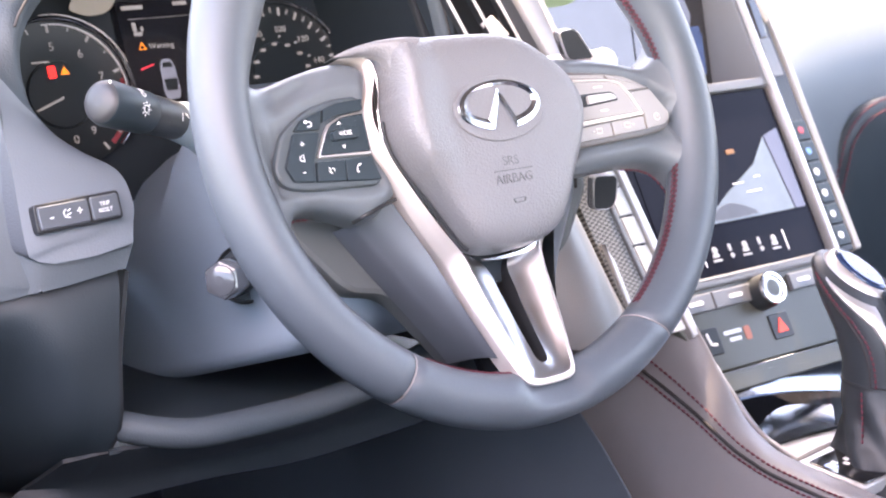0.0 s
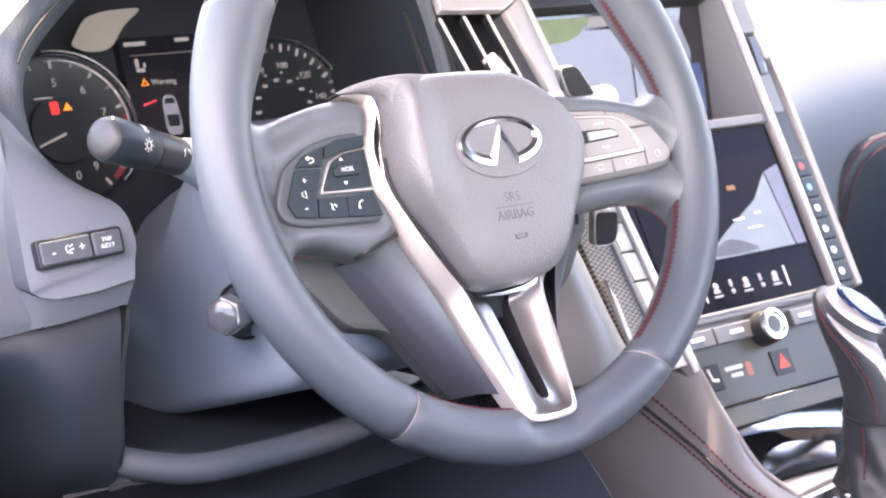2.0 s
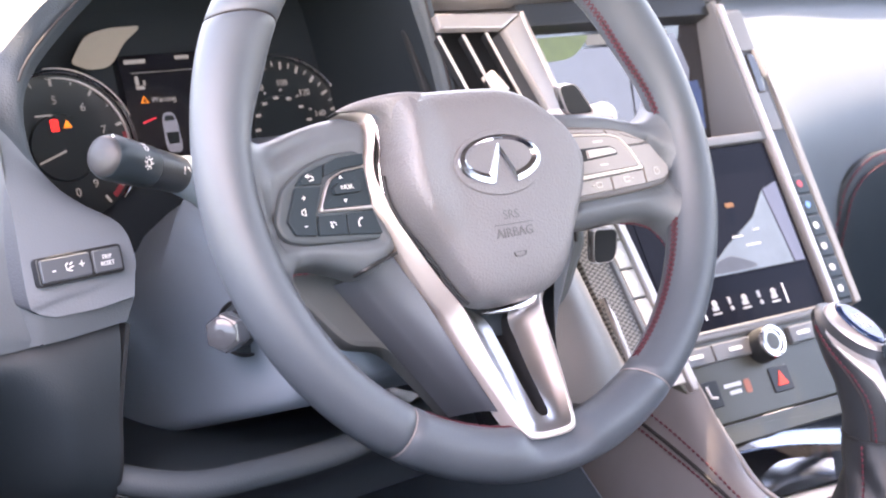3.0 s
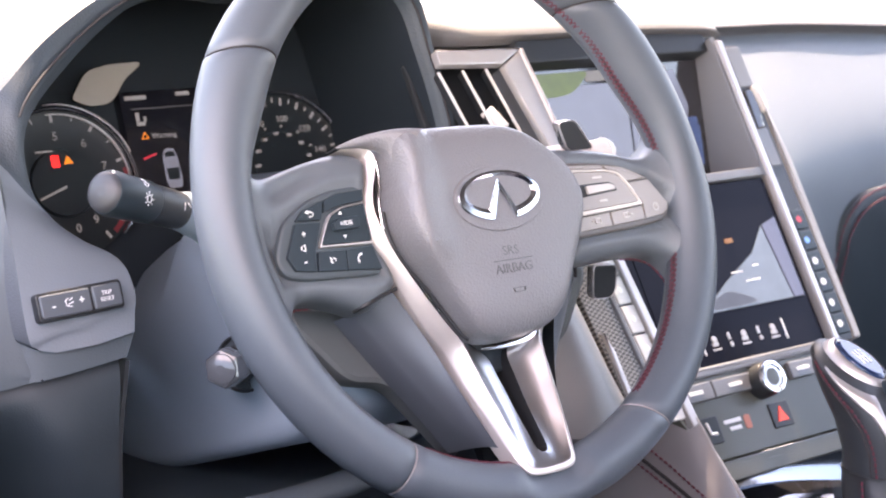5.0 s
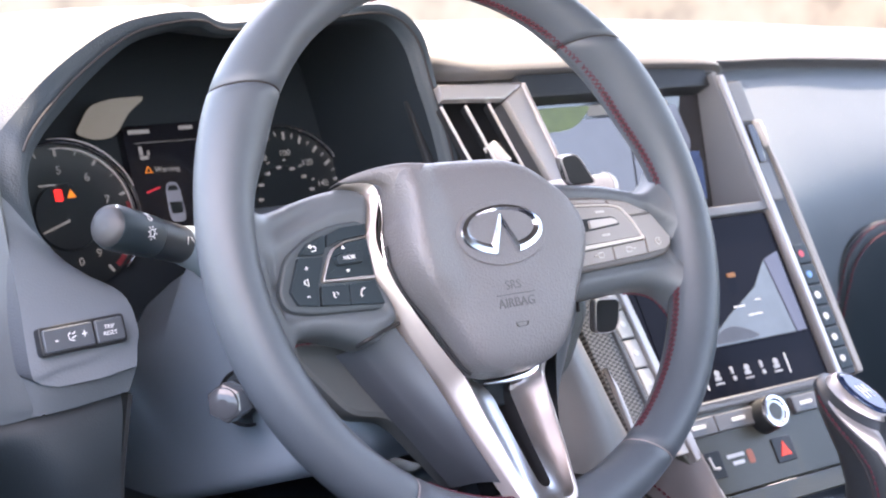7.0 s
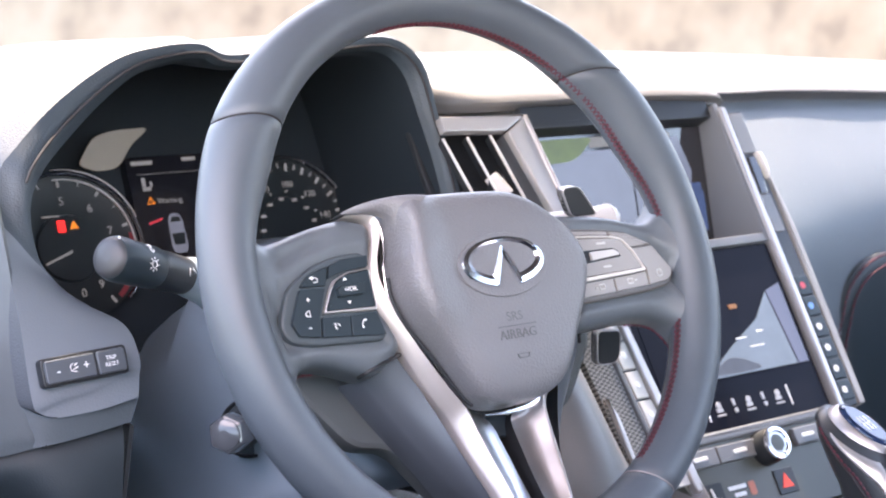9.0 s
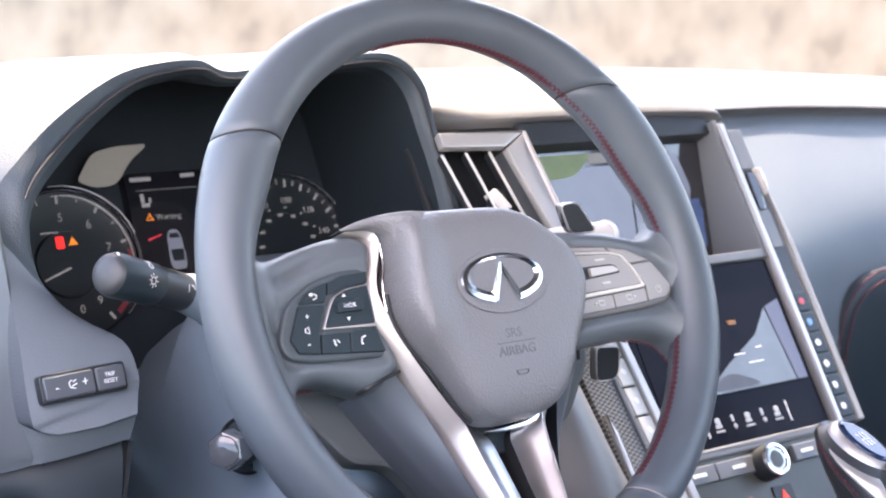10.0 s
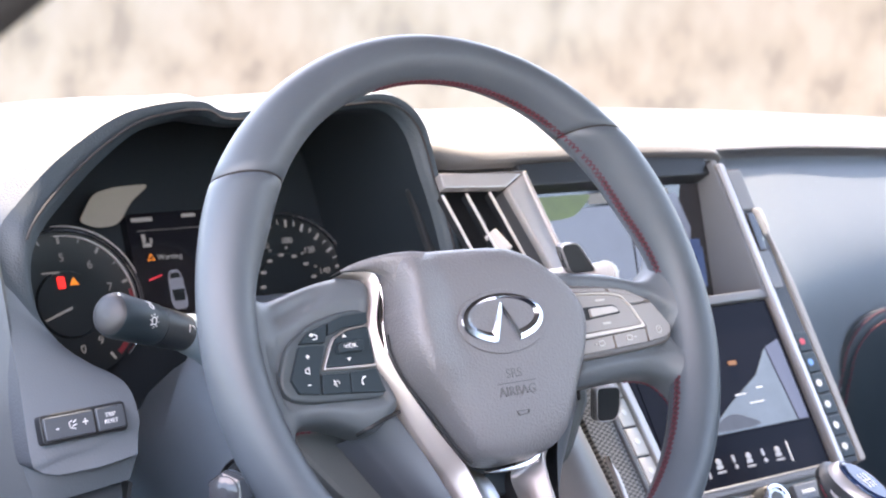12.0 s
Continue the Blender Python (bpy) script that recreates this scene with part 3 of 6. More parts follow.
    horn = [(-0.005, -0.0555), (0.005, -0.0555), (0.0038, -0.0585), (-0.0038, -0.0585)]
    frame_plate(WHEEL, rounded(horn, 0.001), rounded([(-0.0042, -0.0561), (0.0042, -0.0561), (0.0032, -0.0579), (-0.0032, -0.0579)], 0.0008), 0.0195, 0.0212, 0.0001, bm)
    part("embossed_writing", bm, MARK_GREY, wheel, "embossed letters SRS AIRBAG and a horn sign")

    # silver trim: one arm down each side of the cover, joined in a slotted tongue
    arm_out = mm([(-83.3, 43.3, -13), (-73.2, 40.9, -10), (-68.6, 37.8, -9), (-69.5, 32.4, -8), (-73, 22.5, -8), (-77.6, 11.1, -8), (-79.9, 1.2, -8), (-79.8, -8.9, -8), (-69, -30.2, -9), (-58.4, -52.1, -11), (-47.4, -70.1, -14), (-38.6, -82, -16.5), (-35.2, -94, -14.5), (-32.2, -110, -9), (-27.9, -129, -2.1), (-23.2, -150, 5), (-19.5, -160, 9.5), (-13.5, -164.5, 11.5), (0, -165.5, 12)])
    crest = mm([(-80.1, 44.5, -10), (-67.8, 41.9, -5.5), (-64, 38.4, -4), (-63.7, 33.3, -3), (-66.7, 25, -3), (-70.6, 15.2, -3), (-72.1, 5.2, -3), (-70, -4.5, -3), (-62, -26.7, -3), (-52.1, -46.1, -3.5), (-40.6, -64.7, -5), (-29.5, -80, -7), (-26.4, -94, -4.8), (-24.4, -109, -1.2), (-21.6, -127, 3.6), (-18.3, -149, 8.6), (-15.5, -157.5, 11.2), (-11, -160.5, 12.4), (0, -161.2, 12.8)])
    arm_in = mm([(-80, 45.2, -14), (-67, 42.7, -12), (-62.4, 38.6, -11), (-62.3, 33.3, -10), (-65.3, 25, -10), (-69.2, 15.2, -10), (-70.7, 5.2, -10), (-68.6, -4.5, -10), (-60.6, -26.2, -10), (-50.7, -45.3, -11), (-38.5, -63.2, -13), (-20, -79, -17), (-8.2, -90, -16), (-6.2, -105, -11), (-5.2, -124, -4.5), (-4.4, -146, 4.5), (-3.6, -150.2, 6.4), (-2, -152.0, 7.2), (0, -152.3, 7.4)])
    trim = []
    for c in (arm_out, crest, arm_in):
        trim.append(spline(c + mirror(c[9:-1])[::-1], 5))
    drop = Vector((0, 0, -0.013))
    # a flat band with softened edges; the inner face is hollowed between the crest and the slot
    flat = [[a.lerp(b, f) + Vector((0, 0, h)) for a, b in zip(trim[0], trim[1])] for f, h in ((0.07, 0.0009), (0.5, 0.0012), (0.93, 0.0006))]
    hollow = [[a.lerp(b, f) + Vector((0, 0, -h * (a - b).length)) for a, b in zip(trim[1], trim[2])] for f, h in ((0.05, 0.0), (0.3, 0.09), (0.6, 0.11), (0.93, 0.02))]
    bm = bmesh.new()
    rings(bm, [[WHEEL @ p for p in c] for c in ([p + drop for p in trim[0]], trim[0], *flat, trim[1])], False, False, closed=False)
    band = part("silver_trim", bm, TRIM, wheel, "satin silver trim with a slotted tongue", sharp=32)
    bm = bmesh.new()
    rings(bm, [[WHEEL @ p for p in c[50:131]] for c in (trim[1], *hollow, trim[2])], False, False, closed=False)
    part("trim_hollow", bm, HOLLOW, band, "burnished hollow beside the slot", sharp=32)
    bm = bmesh.new()
    rings(bm, [[WHEEL @ p for p in c[:51]] for c in (trim[1], trim[2])], False, False, closed=False)
    part("trim_gap_wall", bm, BLACK, band, "black wall of the gap beside the cover", sharp=60)
    deep = Vector((0, 0, -0.034))
    bm = bmesh.new()
    rings(bm, [[WHEEL @ p for p in c] for c in (trim[2], [p + deep for p in trim[2]])], False, False, closed=False)
    part("slot_wall", bm, RUBBER, wheel, "black inner wall of the trim slot", sharp=60)
    bm = plate(WHEEL, rounded(mm([(-6, -152), (6, -152), (16, -92), (-16, -92)]), 0.002), -0.050, -0.044, 0.001)
    part("slot_floor", bm, RUBBER, wheel, "black slot in the trim")
    bm = plate(WHEEL, rounded(mm([(-5, -152), (5, -152), (4, -145), (-4, -145)]), 0.001), -0.030, -0.004, 0.002)
    part("slot_end", bm, CHROME, wheel)
    # plate behind the gap, its shade put into the dark colour
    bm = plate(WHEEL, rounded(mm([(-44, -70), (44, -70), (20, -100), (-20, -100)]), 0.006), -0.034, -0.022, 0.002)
    part("hub_plate", bm, DARK, wheel, "dark plate for the shade in the gap under the airbag cover")

    # where the spokes end beside the silver trim
    HUB_EDGE_V = [-0.06, -0.052, -0.030, -0.009, 0.001, 0.011, 0.0225, 0.0324, 0.038, 0.041, 0.045]
    HUB_EDGE_X = [0.056, 0.0600, 0.0712, 0.0818, 0.0818, 0.0795, 0.0750, 0.0712, 0.0705, 0.0745, 0.084]
    for s in (-1, 1):
        X = lambda u: u * s / 1000
        Y = lambda u, v: v / 1000
        if s < 0:
            pan = [(82, 19.6), (100, 19), (118, 15), (138, 3), (147.5, -17), (143, -27), (128, -30.5), (78.5, -33), (83, -12)]
        else:
            pan = [(66, 18.5), (80, 18.2), (101.6, 15.8), (121, 12.5), (141, 3), (154, -15), (153, -21.5), (147, -26.5), (126, -28.5), (64, -30.5)]
        pan = [(X(u), Y(u, v)) for u, v in pan]
        bay = [Vector(p) for p in pan]

        def bay_gap(x, y):
            """Distance from the switch bay's outline; negative inside."""
            pt, near, inside = Vector((x, y)), 1.0, False
            for a, b in zip(bay, bay[1:] + bay[:1]):
                e = b - a
                near = min(near, (pt - a - e * max(0.0, min(1.0, (pt - a).dot(e) / e.length_squared))).length)
                if (a.y > y) != (b.y > y) and x < a.x + (y - a.y) / (b.y - a.y) * (b.x - a.x):
                    inside = not inside
            return -near if inside else near
        # side spoke: rounded sections from the hub outwards, flaring into the rim
        if s < 0:
            stations = mm([(56, 36.5, -34), (66, 37.5, -40), (74, 39.5, -45), (82, 41.5, -50), (91, 41.5, -51.5), (104, 39.5, -46.5), (118, 36.5, -42), (130, 33.5, -41.5), (138, 32, -45), (145, 32.5, -54), (151, 36, -65), (157, 42, -74), (163, 49, -78)])
        else:
            stations = mm([(60, 33, -46), (74, 31, -46), (88, 29.5, -45), (106, 27.5, -44.2), (120, 24.8, -44), (132, 21.5, -45.5), (140, 19, -48.5), (146, 18.5, -53), (151, 20.5, -61), (157, 26, -73), (164, 36, -88)])
        loops = []
        for x, top_, low_ in spline(stations, 7):
            mid_, tall = (top_ + low_) / 2, (top_ - low_) / 2
            c = []
            for k in range(53):
                q = math.pi * k / 52
                v = mid_ - tall * math.copysign(abs(math.cos(q)) ** 0.4, math.cos(q))
                z = -0.027 + 0.027 * abs(math.sin(q)) ** 0.4
                reach = math.hypot(x, v)
                z += 0.0095 * min(1.0, max(0.0, (reach - 0.133) / 0.027)) ** 2
                if s < 0:
                    # the thumb rest: a long shallow hollow along the upper edge
                    u, w = 0.121 - x, v - 0.0265
                    along, over = u * 0.943 + w * 0.332, w * 0.943 - u * 0.332
                    z -= 0.0050 * math.exp(-(along / 0.020) ** 4 - (over / 0.0050) ** 2)
                f = max(0.0, min(1.0, (bay_gap(s * x, v) - 0.0004) / 0.0055))
                z = min(z, -0.0030) * (1 - f) + z * f if f < 1 else z
                stop = float(np.interp(v, HUB_EDGE_V, HUB_EDGE_X))
                c.append(WHEEL @ Vector((s * max(x, stop), v, z - 0.6 * max(0.0, stop + 0.004 - x))))
            loops.append(c)
        bm = bmesh.new()
        rings(bm, loops, False, False, closed=False)
        part("side_spoke", bm, LEATHER, wheel, "smooth grey side spoke", sharp=75)
        under = mm([(120, -43.6, -21), (128, -43.2, -21), (134, -44.6, -21)]) if s < 0 else mm([(118, -45.4, -18), (127, -46.2, -18), (135, -48.2, -18), (142, -51.6, -18), (147, -56.2, -18), (150.5, -63, -17), (153, -71, -15)])
        thread = stitches([WHEEL @ Vector((s * x, y, z)) for x, y, z in spline(under, 6)], 0.0032, 0.0008, 0.0006)
        if s < 0:
            edge = mm([(-66, -41.5, -9), (-74, -43.4, -6), (-82, -45.2, -3.2), (-88.5, -47.4, -3.4), (-93.2, -48.9, -6), (-95.6, -50.3, -12.6)])
            part("spoke_edge", tube([WHEEL @ v for v in spline(edge, 5)], 0.0012, 6), BLACK, wheel, "dark joint under the spoke")
        tagged(part("spoke_stitching", thread, RED, wheel, "red stitching under the spoke"), kind="stuff")
        # lower spoke: a convex satin strip from the side spoke to the foot of the rim
        edge_o = [(p[0] * -s, p[1], p[2]) for p in mm([(-87, -50, -30), (-69, -78, -30), (-47, -110, -30), (-27, -141, -26)])]
        edge_m = [(p[0] * -s, p[1], p[2]) for p in mm([(-80, -44, -20), (-62, -73, -20), (-43, -107, -18), (-27, -142, -12)])]
        edge_i = [(p[0] * -s, p[1], p[2]) for p in mm([(-70, -37, -12), (-52, -68, -14), (-38, -104, -11), (-25, -144, -3)])]
        wall = [(x, y, -0.05) for x, y, z in edge_o]
        cu = [[WHEEL @ v for v in spline(c, 5)] for c in (wall, edge_o)]
        body = [spline(c, 4) for c in zip(*[spline(c, 5) for c in (edge_o, edge_m, edge_i)])]
        cu = [cu[0]] + [[WHEEL @ v for v in c] for c in zip(*body)]
        part("lower_spoke", skin(cu, 0.0), DARK_SATIN, wheel, "dark satin lower spoke", sharp=50)
        part("spoke_seam", tube([WHEEL @ (Vector(v) + Vector((0, 0, 0.0015))) for v in (edge_o[0], edge_m[0], edge_i[0])], 0.0012, 6), SEAM, wheel)
        bc = [(p[0] * -s, p[1]) for p in mm([(-116, -36), (-72, -42), (-6, -138), (-22, -142), (-53, -99), (-62, -92), (-82, -88), (-90, -82), (-116, -49)])]
        cover = part("rear_cover", plate(WHEEL, rounded(bc, 0.006), -0.064, -0.050, 0.004), REAR_COVER, wheel, "brown grey moulded rear cover behind the spokes")
        hatch = WHEEL @ Matrix.Translation((s * 0.0765, -0.0555, -0.050)) @ Matrix.Rotation(s * -0.62, 4, "Z")
        part("cover_hatch", frame_plate(hatch, rect(-0.0052, -0.0072, 0.0052, 0.0072, 0.0008), rect(-0.0046, -0.0066, 0.0046, 0.0066, 0.0008), -0.001, 0.0006, 0.0002), BLACK, cover, "fine outline of a square hatch")

        # switch panel
        # right panel and keys are paler than the left: glare in the colour
        panel = part("switch_panel", plate(WHEEL, rounded(pan, 0.006), -0.008, 0.0016, 0.0016), BUTTON_FRAME if s < 0 else GLARE_PANEL, wheel, "switch panel with white markings")
        face = BUTTON if s < 0 else PALE_BTN
        z0, z1 = 0.0010, 0.0040

        def key(pts, lift=0.0, material=None, name="button"):
            q = [(X(u), Y(u, v)) for u, v in pts]
            return part(name, plate(WHEEL, rounded(q, 0.0009, 3), z0, z1 + lift, 0.0004), material or face, panel)
        if s < 0:
            faces = (((82, 16.7), (100, 16), (109, 13), (111, 5.8), (100, 9), (83, 10.2)), ((110.3, 13.3), (124, 9), (130.5, 3), (113.8, 2), (112.3, 5.5)), ((114.5, 0.7), (131.2, 1.7), (140.5, -16.5), (137, -24.5), (124, -26.5), (121.8, -14.8)), ((120.3, -15.6), (122.4, -26.6), (103.8, -28.2), (102.4, -16.6)), ((101.8, -16.6), (103.2, -28.2), (80.5, -30.4), (84, -16.2)))
            middle = ((84, 8.3), (98.5, 7), (107, 3.6), (111, -1.2), (117.8, -12.2), (84.2, -13.4))
            o, i = ((83.4, 9.4), (98.8, 8.1), (108.0, 4.4), (112.0, -0.8), (119.2, -13.7), (83.4, -15.6)), ((83.7, 8.6), (98.6, 7.3), (107.4, 3.8), (111.3, -1.2), (118, -12.5), (83.7, -13.6))
        else:
            faces = (((68, 16.4), (101.4, 13.9), (103.8, 10.9), (70, 13.9)), ((103.4, 13.6), (119.5, 10.8), (138, 2.2), (119.6, 1.8), (114.2, 8.3), (105.9, 10.9)), ((120.4, 0.4), (139, 0.8), (151, -15.8), (149.5, -20), (145, -22.8), (129.4, -24.2), (129.6, -13.4)), ((100.2, -17), (128.2, -15.6), (128, -24.4), (100.4, -25.6)), ((66, -18.4), (98.8, -17.1), (99, -25.7), (66, -27)))
            middle = ((68, 11.8), (104.2, 9.1), (112.8, 6.6), (119.7, -1.1), (126.0, -12.6), (68, -14.2))
            o, i = ((68, 13.2), (104.8, 10.4), (113.9, 7.7), (121.1, -0.6), (128.6, -14.9), (68, -17.2)), ((68, 12.1), (104.4, 9.3), (113, 6.8), (119.9, -1), (126.3, -12.8), (68, -14.6))
        for pts in faces:
            key(pts)
        key(middle, 0.0004)
        o, i = (rounded([(X(u), Y(u, v)) for u, v in c], 0.002) for c in (o, i))
        part("silver_key_ring", frame_plate(WHEEL, o, i, z0, z1 + (0.0010 if s < 0 else 0.0012), 0.0004), SATIN if s < 0 else LIGHT_BTN, panel, "thin silver outline round the middle keys")
        if s < 0:
            key(((91, 1), (105, 1), (109, -1), (108.5, -5.6), (92, -5.6)), 0.004, BUTTON, "toggle")
        else:
            key(((76, 2.8), (104, 2.6), (107.8, 0.6), (109.6, -3.7), (76, -5.8)), 0.0008, BLACK, "toggle_well")
            key(((83, 1.2), (102.5, 1.2), (106.0, -0.8), (106.6, -2.9), (83, -4.3)), 0.0030, PALE_MARK, "toggle")
        bm = bmesh.new()
        Z = z1 + 0.0003
        if s < 0:
            writing("\u2261/OK", WHEEL, X(100.5), -0.0023, 0.0037, z1 + 0.0041, bm=bm)
            for u, v, d in ((101.5, 4.4, 1), (101.5, -9.3, -1)):
                plate(WHEEL, [(X(u - 1.3), (v - d * 0.9) / 1000), (X(u + 1.3), (v - d * 0.9) / 1000), (X(u), (v + d * 1.0) / 1000)][::-d], z1 + 0.001, z1 + 0.0015, 0.0001, bm)
            writing("+", WHEEL, X(127.5), -0.0050, 0.0052, Z, bm=bm)
            writing("-", WHEEL, X(130), -0.0200, 0.007, Z, bm=bm)
            # speaker sign
            cone = [Vector((X(u), v / 1000)) for u, v in ((130.9, -13.6), (128.1, -14.7), (128.1, -10.5), (130.9, -11.6))]
            frame_plate(WHEEL, cone, inset(cone, 0.0005), Z - 0.001, Z + 0.0002, 0.0001, bm)
            # return arrow
            tube([WHEEL @ Vector((X(u), v / 1000, Z)) for u, v in ((122.0, 7.2), (119.9, 7.2), (118.6, 6.2), (119.0, 4.7), (121.6, 4.4))], 0.00035, 5, bm=bm)
            plate(WHEEL, [(X(123.8), 0.0072), (X(121.6), 0.0085), (X(121.6), 0.0059)][::-1], Z - 0.001, Z + 0.0002, 0.0001, bm)
            # voice and telephone signs
            tube([WHEEL @ Vector((X(u), v / 1000, Z)) for u, v in ((113.9, -19.8), (112.9, -21), (113.8, -21.9), (112.6, -23.2))], 0.00045, 5, bm=bm)
            tube([WHEEL @ Vector((X(u), v / 1000, Z)) for u, v in ((111.9, -20.0), (110.7, -20.9), (110.5, -22.0))], 0.0003, 5, bm=bm)
            tube([WHEEL @ Vector((X(u), v / 1000, Z)) for u, v in ((92.6, -20.2), (94.3, -20.5), (95.3, -21.8), (95.7, -23.6), (95.0, -24.6))], lambda f: 0.0003 + 0.0003 * abs(2 * f - 1), 6, bm=bm)
        else:
            for u, v, w in ((95, 6.2, 8), (96, -9.0, 7)):
                plate(WHEEL, rect(X(u) - w / 2000, v / 1000 - 0.0007, X(u) + w / 2000, v / 1000 + 0.0007, 0.0004), z1, z1 + 0.0008, 0.0001, bm)
            for u, v, d in ((88, -21.4, -1), (112.5, -20.2, 1)):
                o = rect(X(u) - 0.0026, v / 1000 - 0.0019, X(u) + 0.0026, v / 1000 + 0.0019, 0.001)
                frame_plate(WHEEL, o, inset(o, 0.0007), Z - 0.001, Z + 0.0002, 0.0001, bm)
                tube([WHEEL @ Vector((X(u) + d * 0.0036, v / 1000, Z)), WHEEL @ Vector((X(u) + d * 0.0056, v / 1000, Z))], 0.0006, 5, bm=bm)
            o = circle(X(139.5), -0.0175, 0.0026, 16)
            frame_plate(WHEEL, o, inset(o, 0.0006), Z - 0.001, Z + 0.0002, 0.0001, bm)
            tube([WHEEL @ Vector((X(139.5), -0.0175, Z)), WHEEL @ Vector((X(141.2), -0.0155, Z))], 0.0004, 5, bm=bm)
        part("switch_markings", bm, WHITE if s < 0 else PALE_MARK, panel, "small white symbols")


steering_wheel()


# ---- steering column ----
def steering_column():
    col = thing("steering_column", (0, 0.2, -0.1), "moulded grey plastic steering column shroud", "steering column")
    bm = bmesh.new()
    loops = []
    for y, x0, x1, z0, z1, r in ((0.035, -0.064, 0.07, -0.105, -0.01, 0.02), (0.040, -0.072, 0.078, -0.126, 0.0, 0.024), (0.05, -0.078, 0.08, -0.138, 0.0, 0.022), (0.09, -0.082, 0.09, -0.162, -0.012, 0.018), (0.17, -0.083, 0.10, -0.193, -0.018, 0.015), (0.23, -0.083, 0.10, -0.216, -0.012, 0.014), (0.25, -0.083, 0.11, -0.223, -0.045, 0.014), (0.30, -0.083, 0.11, -0.240, -0.07, 0.014), (0.34, -0.083, 0.11, -0.250, -0.095, 0.014)):
        loops.append([CAR @ Vector((p.x, y, p.y)) for p in rounded([(x0, z0), (x1, z0), (x1, z1), (x0 + 0.035, z1), (x0, z1 - 0.05)], r, 5)])
    rings(bm, loops)
    part("column_shroud", bm, SHROUD, col, sharp=70)
    # tilt and reach knob in its recess
    km = axes((-0.083, 0.135, -0.1165), (0.62, -0.785, 0.0), (0.13, 0.10, 0.986))
    part("knob_recess", lathe(km, [(0.0195, -0.01), (0.0195, 0.0025), (0.0185, 0.0032), (0.0175, 0.0025), (0.017, -0.002)]), BLACK, col, "dark recess round the adjuster knob")
    part("recess_floor", lathe(km, [(0.0172, -0.004), (0.0172, 0.0008), (0.010, 0.0012)]), KNEE, col)
    knob = bmesh.new()
    hexa = [Vector((0.0132 * math.cos(radians(a)), 0.0132 * math.sin(radians(a)))) for a in range(40, 400, 60)]
    plate(km, rounded(hexa, 0.0016), 0.024, 0.041, 0.0034, knob)
    k = part("adjuster_knob", knob, NUT, col, "faceted glossy column adjuster knob", sharp=25)
    part("knob_neck", plate(km, rounded([v * 0.98 for v in hexa], 0.0016), -0.002, 0.0245, 0.001), BLACK, k, "dark shank of the knob", sharp=25)
    part("knob_face", lathe(km @ Matrix.Translation((0, 0, 0.0405)), [(0.0098, 0.0), (0.0095, 0.0010), (0.0070, 0.0022), (0.0030, 0.0028)]), NUT, k)
    # gearshift paddle behind the far spoke
    for pts in ([(86, 40), (101, 41), (119, 20), (96, 20)], [(121, -58), (143, -60), (143, -78), (139, -83), (122, -82)]):
        m = axes((0, 0.03, 0), (1, 0, 0), (0, 0, 1))
        q = rounded([(x / 1000, z / 1000) for x, z in pts], 0.005)
        part("shift_paddle", plate(m, q, -0.003, 0.003, 0.0015), BLACK, col, "dark metal gearshift paddle")
        part("paddle_edge", frame_plate(m, q, inset([Vector(p) for p in q], 0.0007), -0.0025, 0.0034, 0.0003), SATIN, col)
    part("wiper_stalk", tube([CAR @ Vector(p) for p in spline([(0.06, 0.10, 0.0), (0.12, 0.085, 0.004), (0.164, 0.075, 0.006), (0.170, 0.074, 0.006)], 5)], lambda f: 0.008 + 0.004 * f, 14), LIGHT_BTN, col, "pale wiper stalk end")

    flank = [[(0.06, 0.105, -0.035), (0.105, 0.080, -0.050), (0.132, 0.084, -0.062), (0.147, 0.094, -0.072)],
             [(0.06, 0.085, -0.085), (0.110, 0.052, -0.092), (0.138, 0.058, -0.100), (0.153, 0.068, -0.110)],
             [(0.06, 0.065, -0.135), (0.115, 0.026, -0.138), (0.145, 0.033, -0.142), (0.160, 0.044, -0.148)],
             [(0.06, 0.055, -0.172), (0.118, 0.010, -0.174), (0.149, 0.016, -0.174), (0.165, 0.030, -0.168)]]
    part("column_flank", sheet(flank, 5, 5, 0.004), FLANK, col, "rounded grey panel beside the column")

    stalk = thing("indicator_stalk", (-0.1, 0.12, -0.01), "black lamp and indicator stalk with a twist end", "stalk")
    a, b = CAR @ Vector((-0.1915, 0.1019, 0.0110)), CAR @ Vector((-0.075, 0.150, -0.030))
    d = (b - a).normalized()
    side = Vector((0, 0, 1)).cross(d).normalized()
    sm = Matrix((side, d.cross(side), d)).transposed().to_4x4()
    sm.translation = a
    part("stalk_boot", lathe(sm, [(0.011, 0.060), (0.0125, 0.070), (0.015, 0.088), (0.020, 0.105), (0.026, 0.128)]), SHROUD, stalk)
    part("stalk_arm", lathe(sm, [(0.0122, 0.036), (0.0122, 0.042), (0.0116, 0.065), (0.0110, 0.1)]), BLACK, stalk)
    tw = part("twist_sleeve", lathe(sm, [(0.004, -0.006), (0.0095, -0.0055), (0.0125, -0.0035), (0.0138, 0.001), (0.0132, 0.018), (0.0129, 0.034), (0.0124, 0.0355)]), BUTTON, stalk, "ridged twist sleeve")
    part("stalk_cap", lathe(sm, [(0.003, -0.0070), (0.0090, -0.0064), (0.0118, -0.0046), (0.0126, -0.0028)]), mat("grey_stalk_cap", (0.032, 0.034, 0.038), 0.45), tw, "paler end cap")
    # symbols on the side toward the driver
    bm = bmesh.new()

    def on(ang, z, r=0.0132):
        z += 0.002
        return sm @ Vector((r * math.cos(ang), r * math.sin(ang), z))
    base = radians(174)
    o = [on(base + 0.17 * math.cos(q), 0.019 + 0.0021 * math.sin(q)) for q in [2 * math.pi * i / 12 for i in range(12)]]
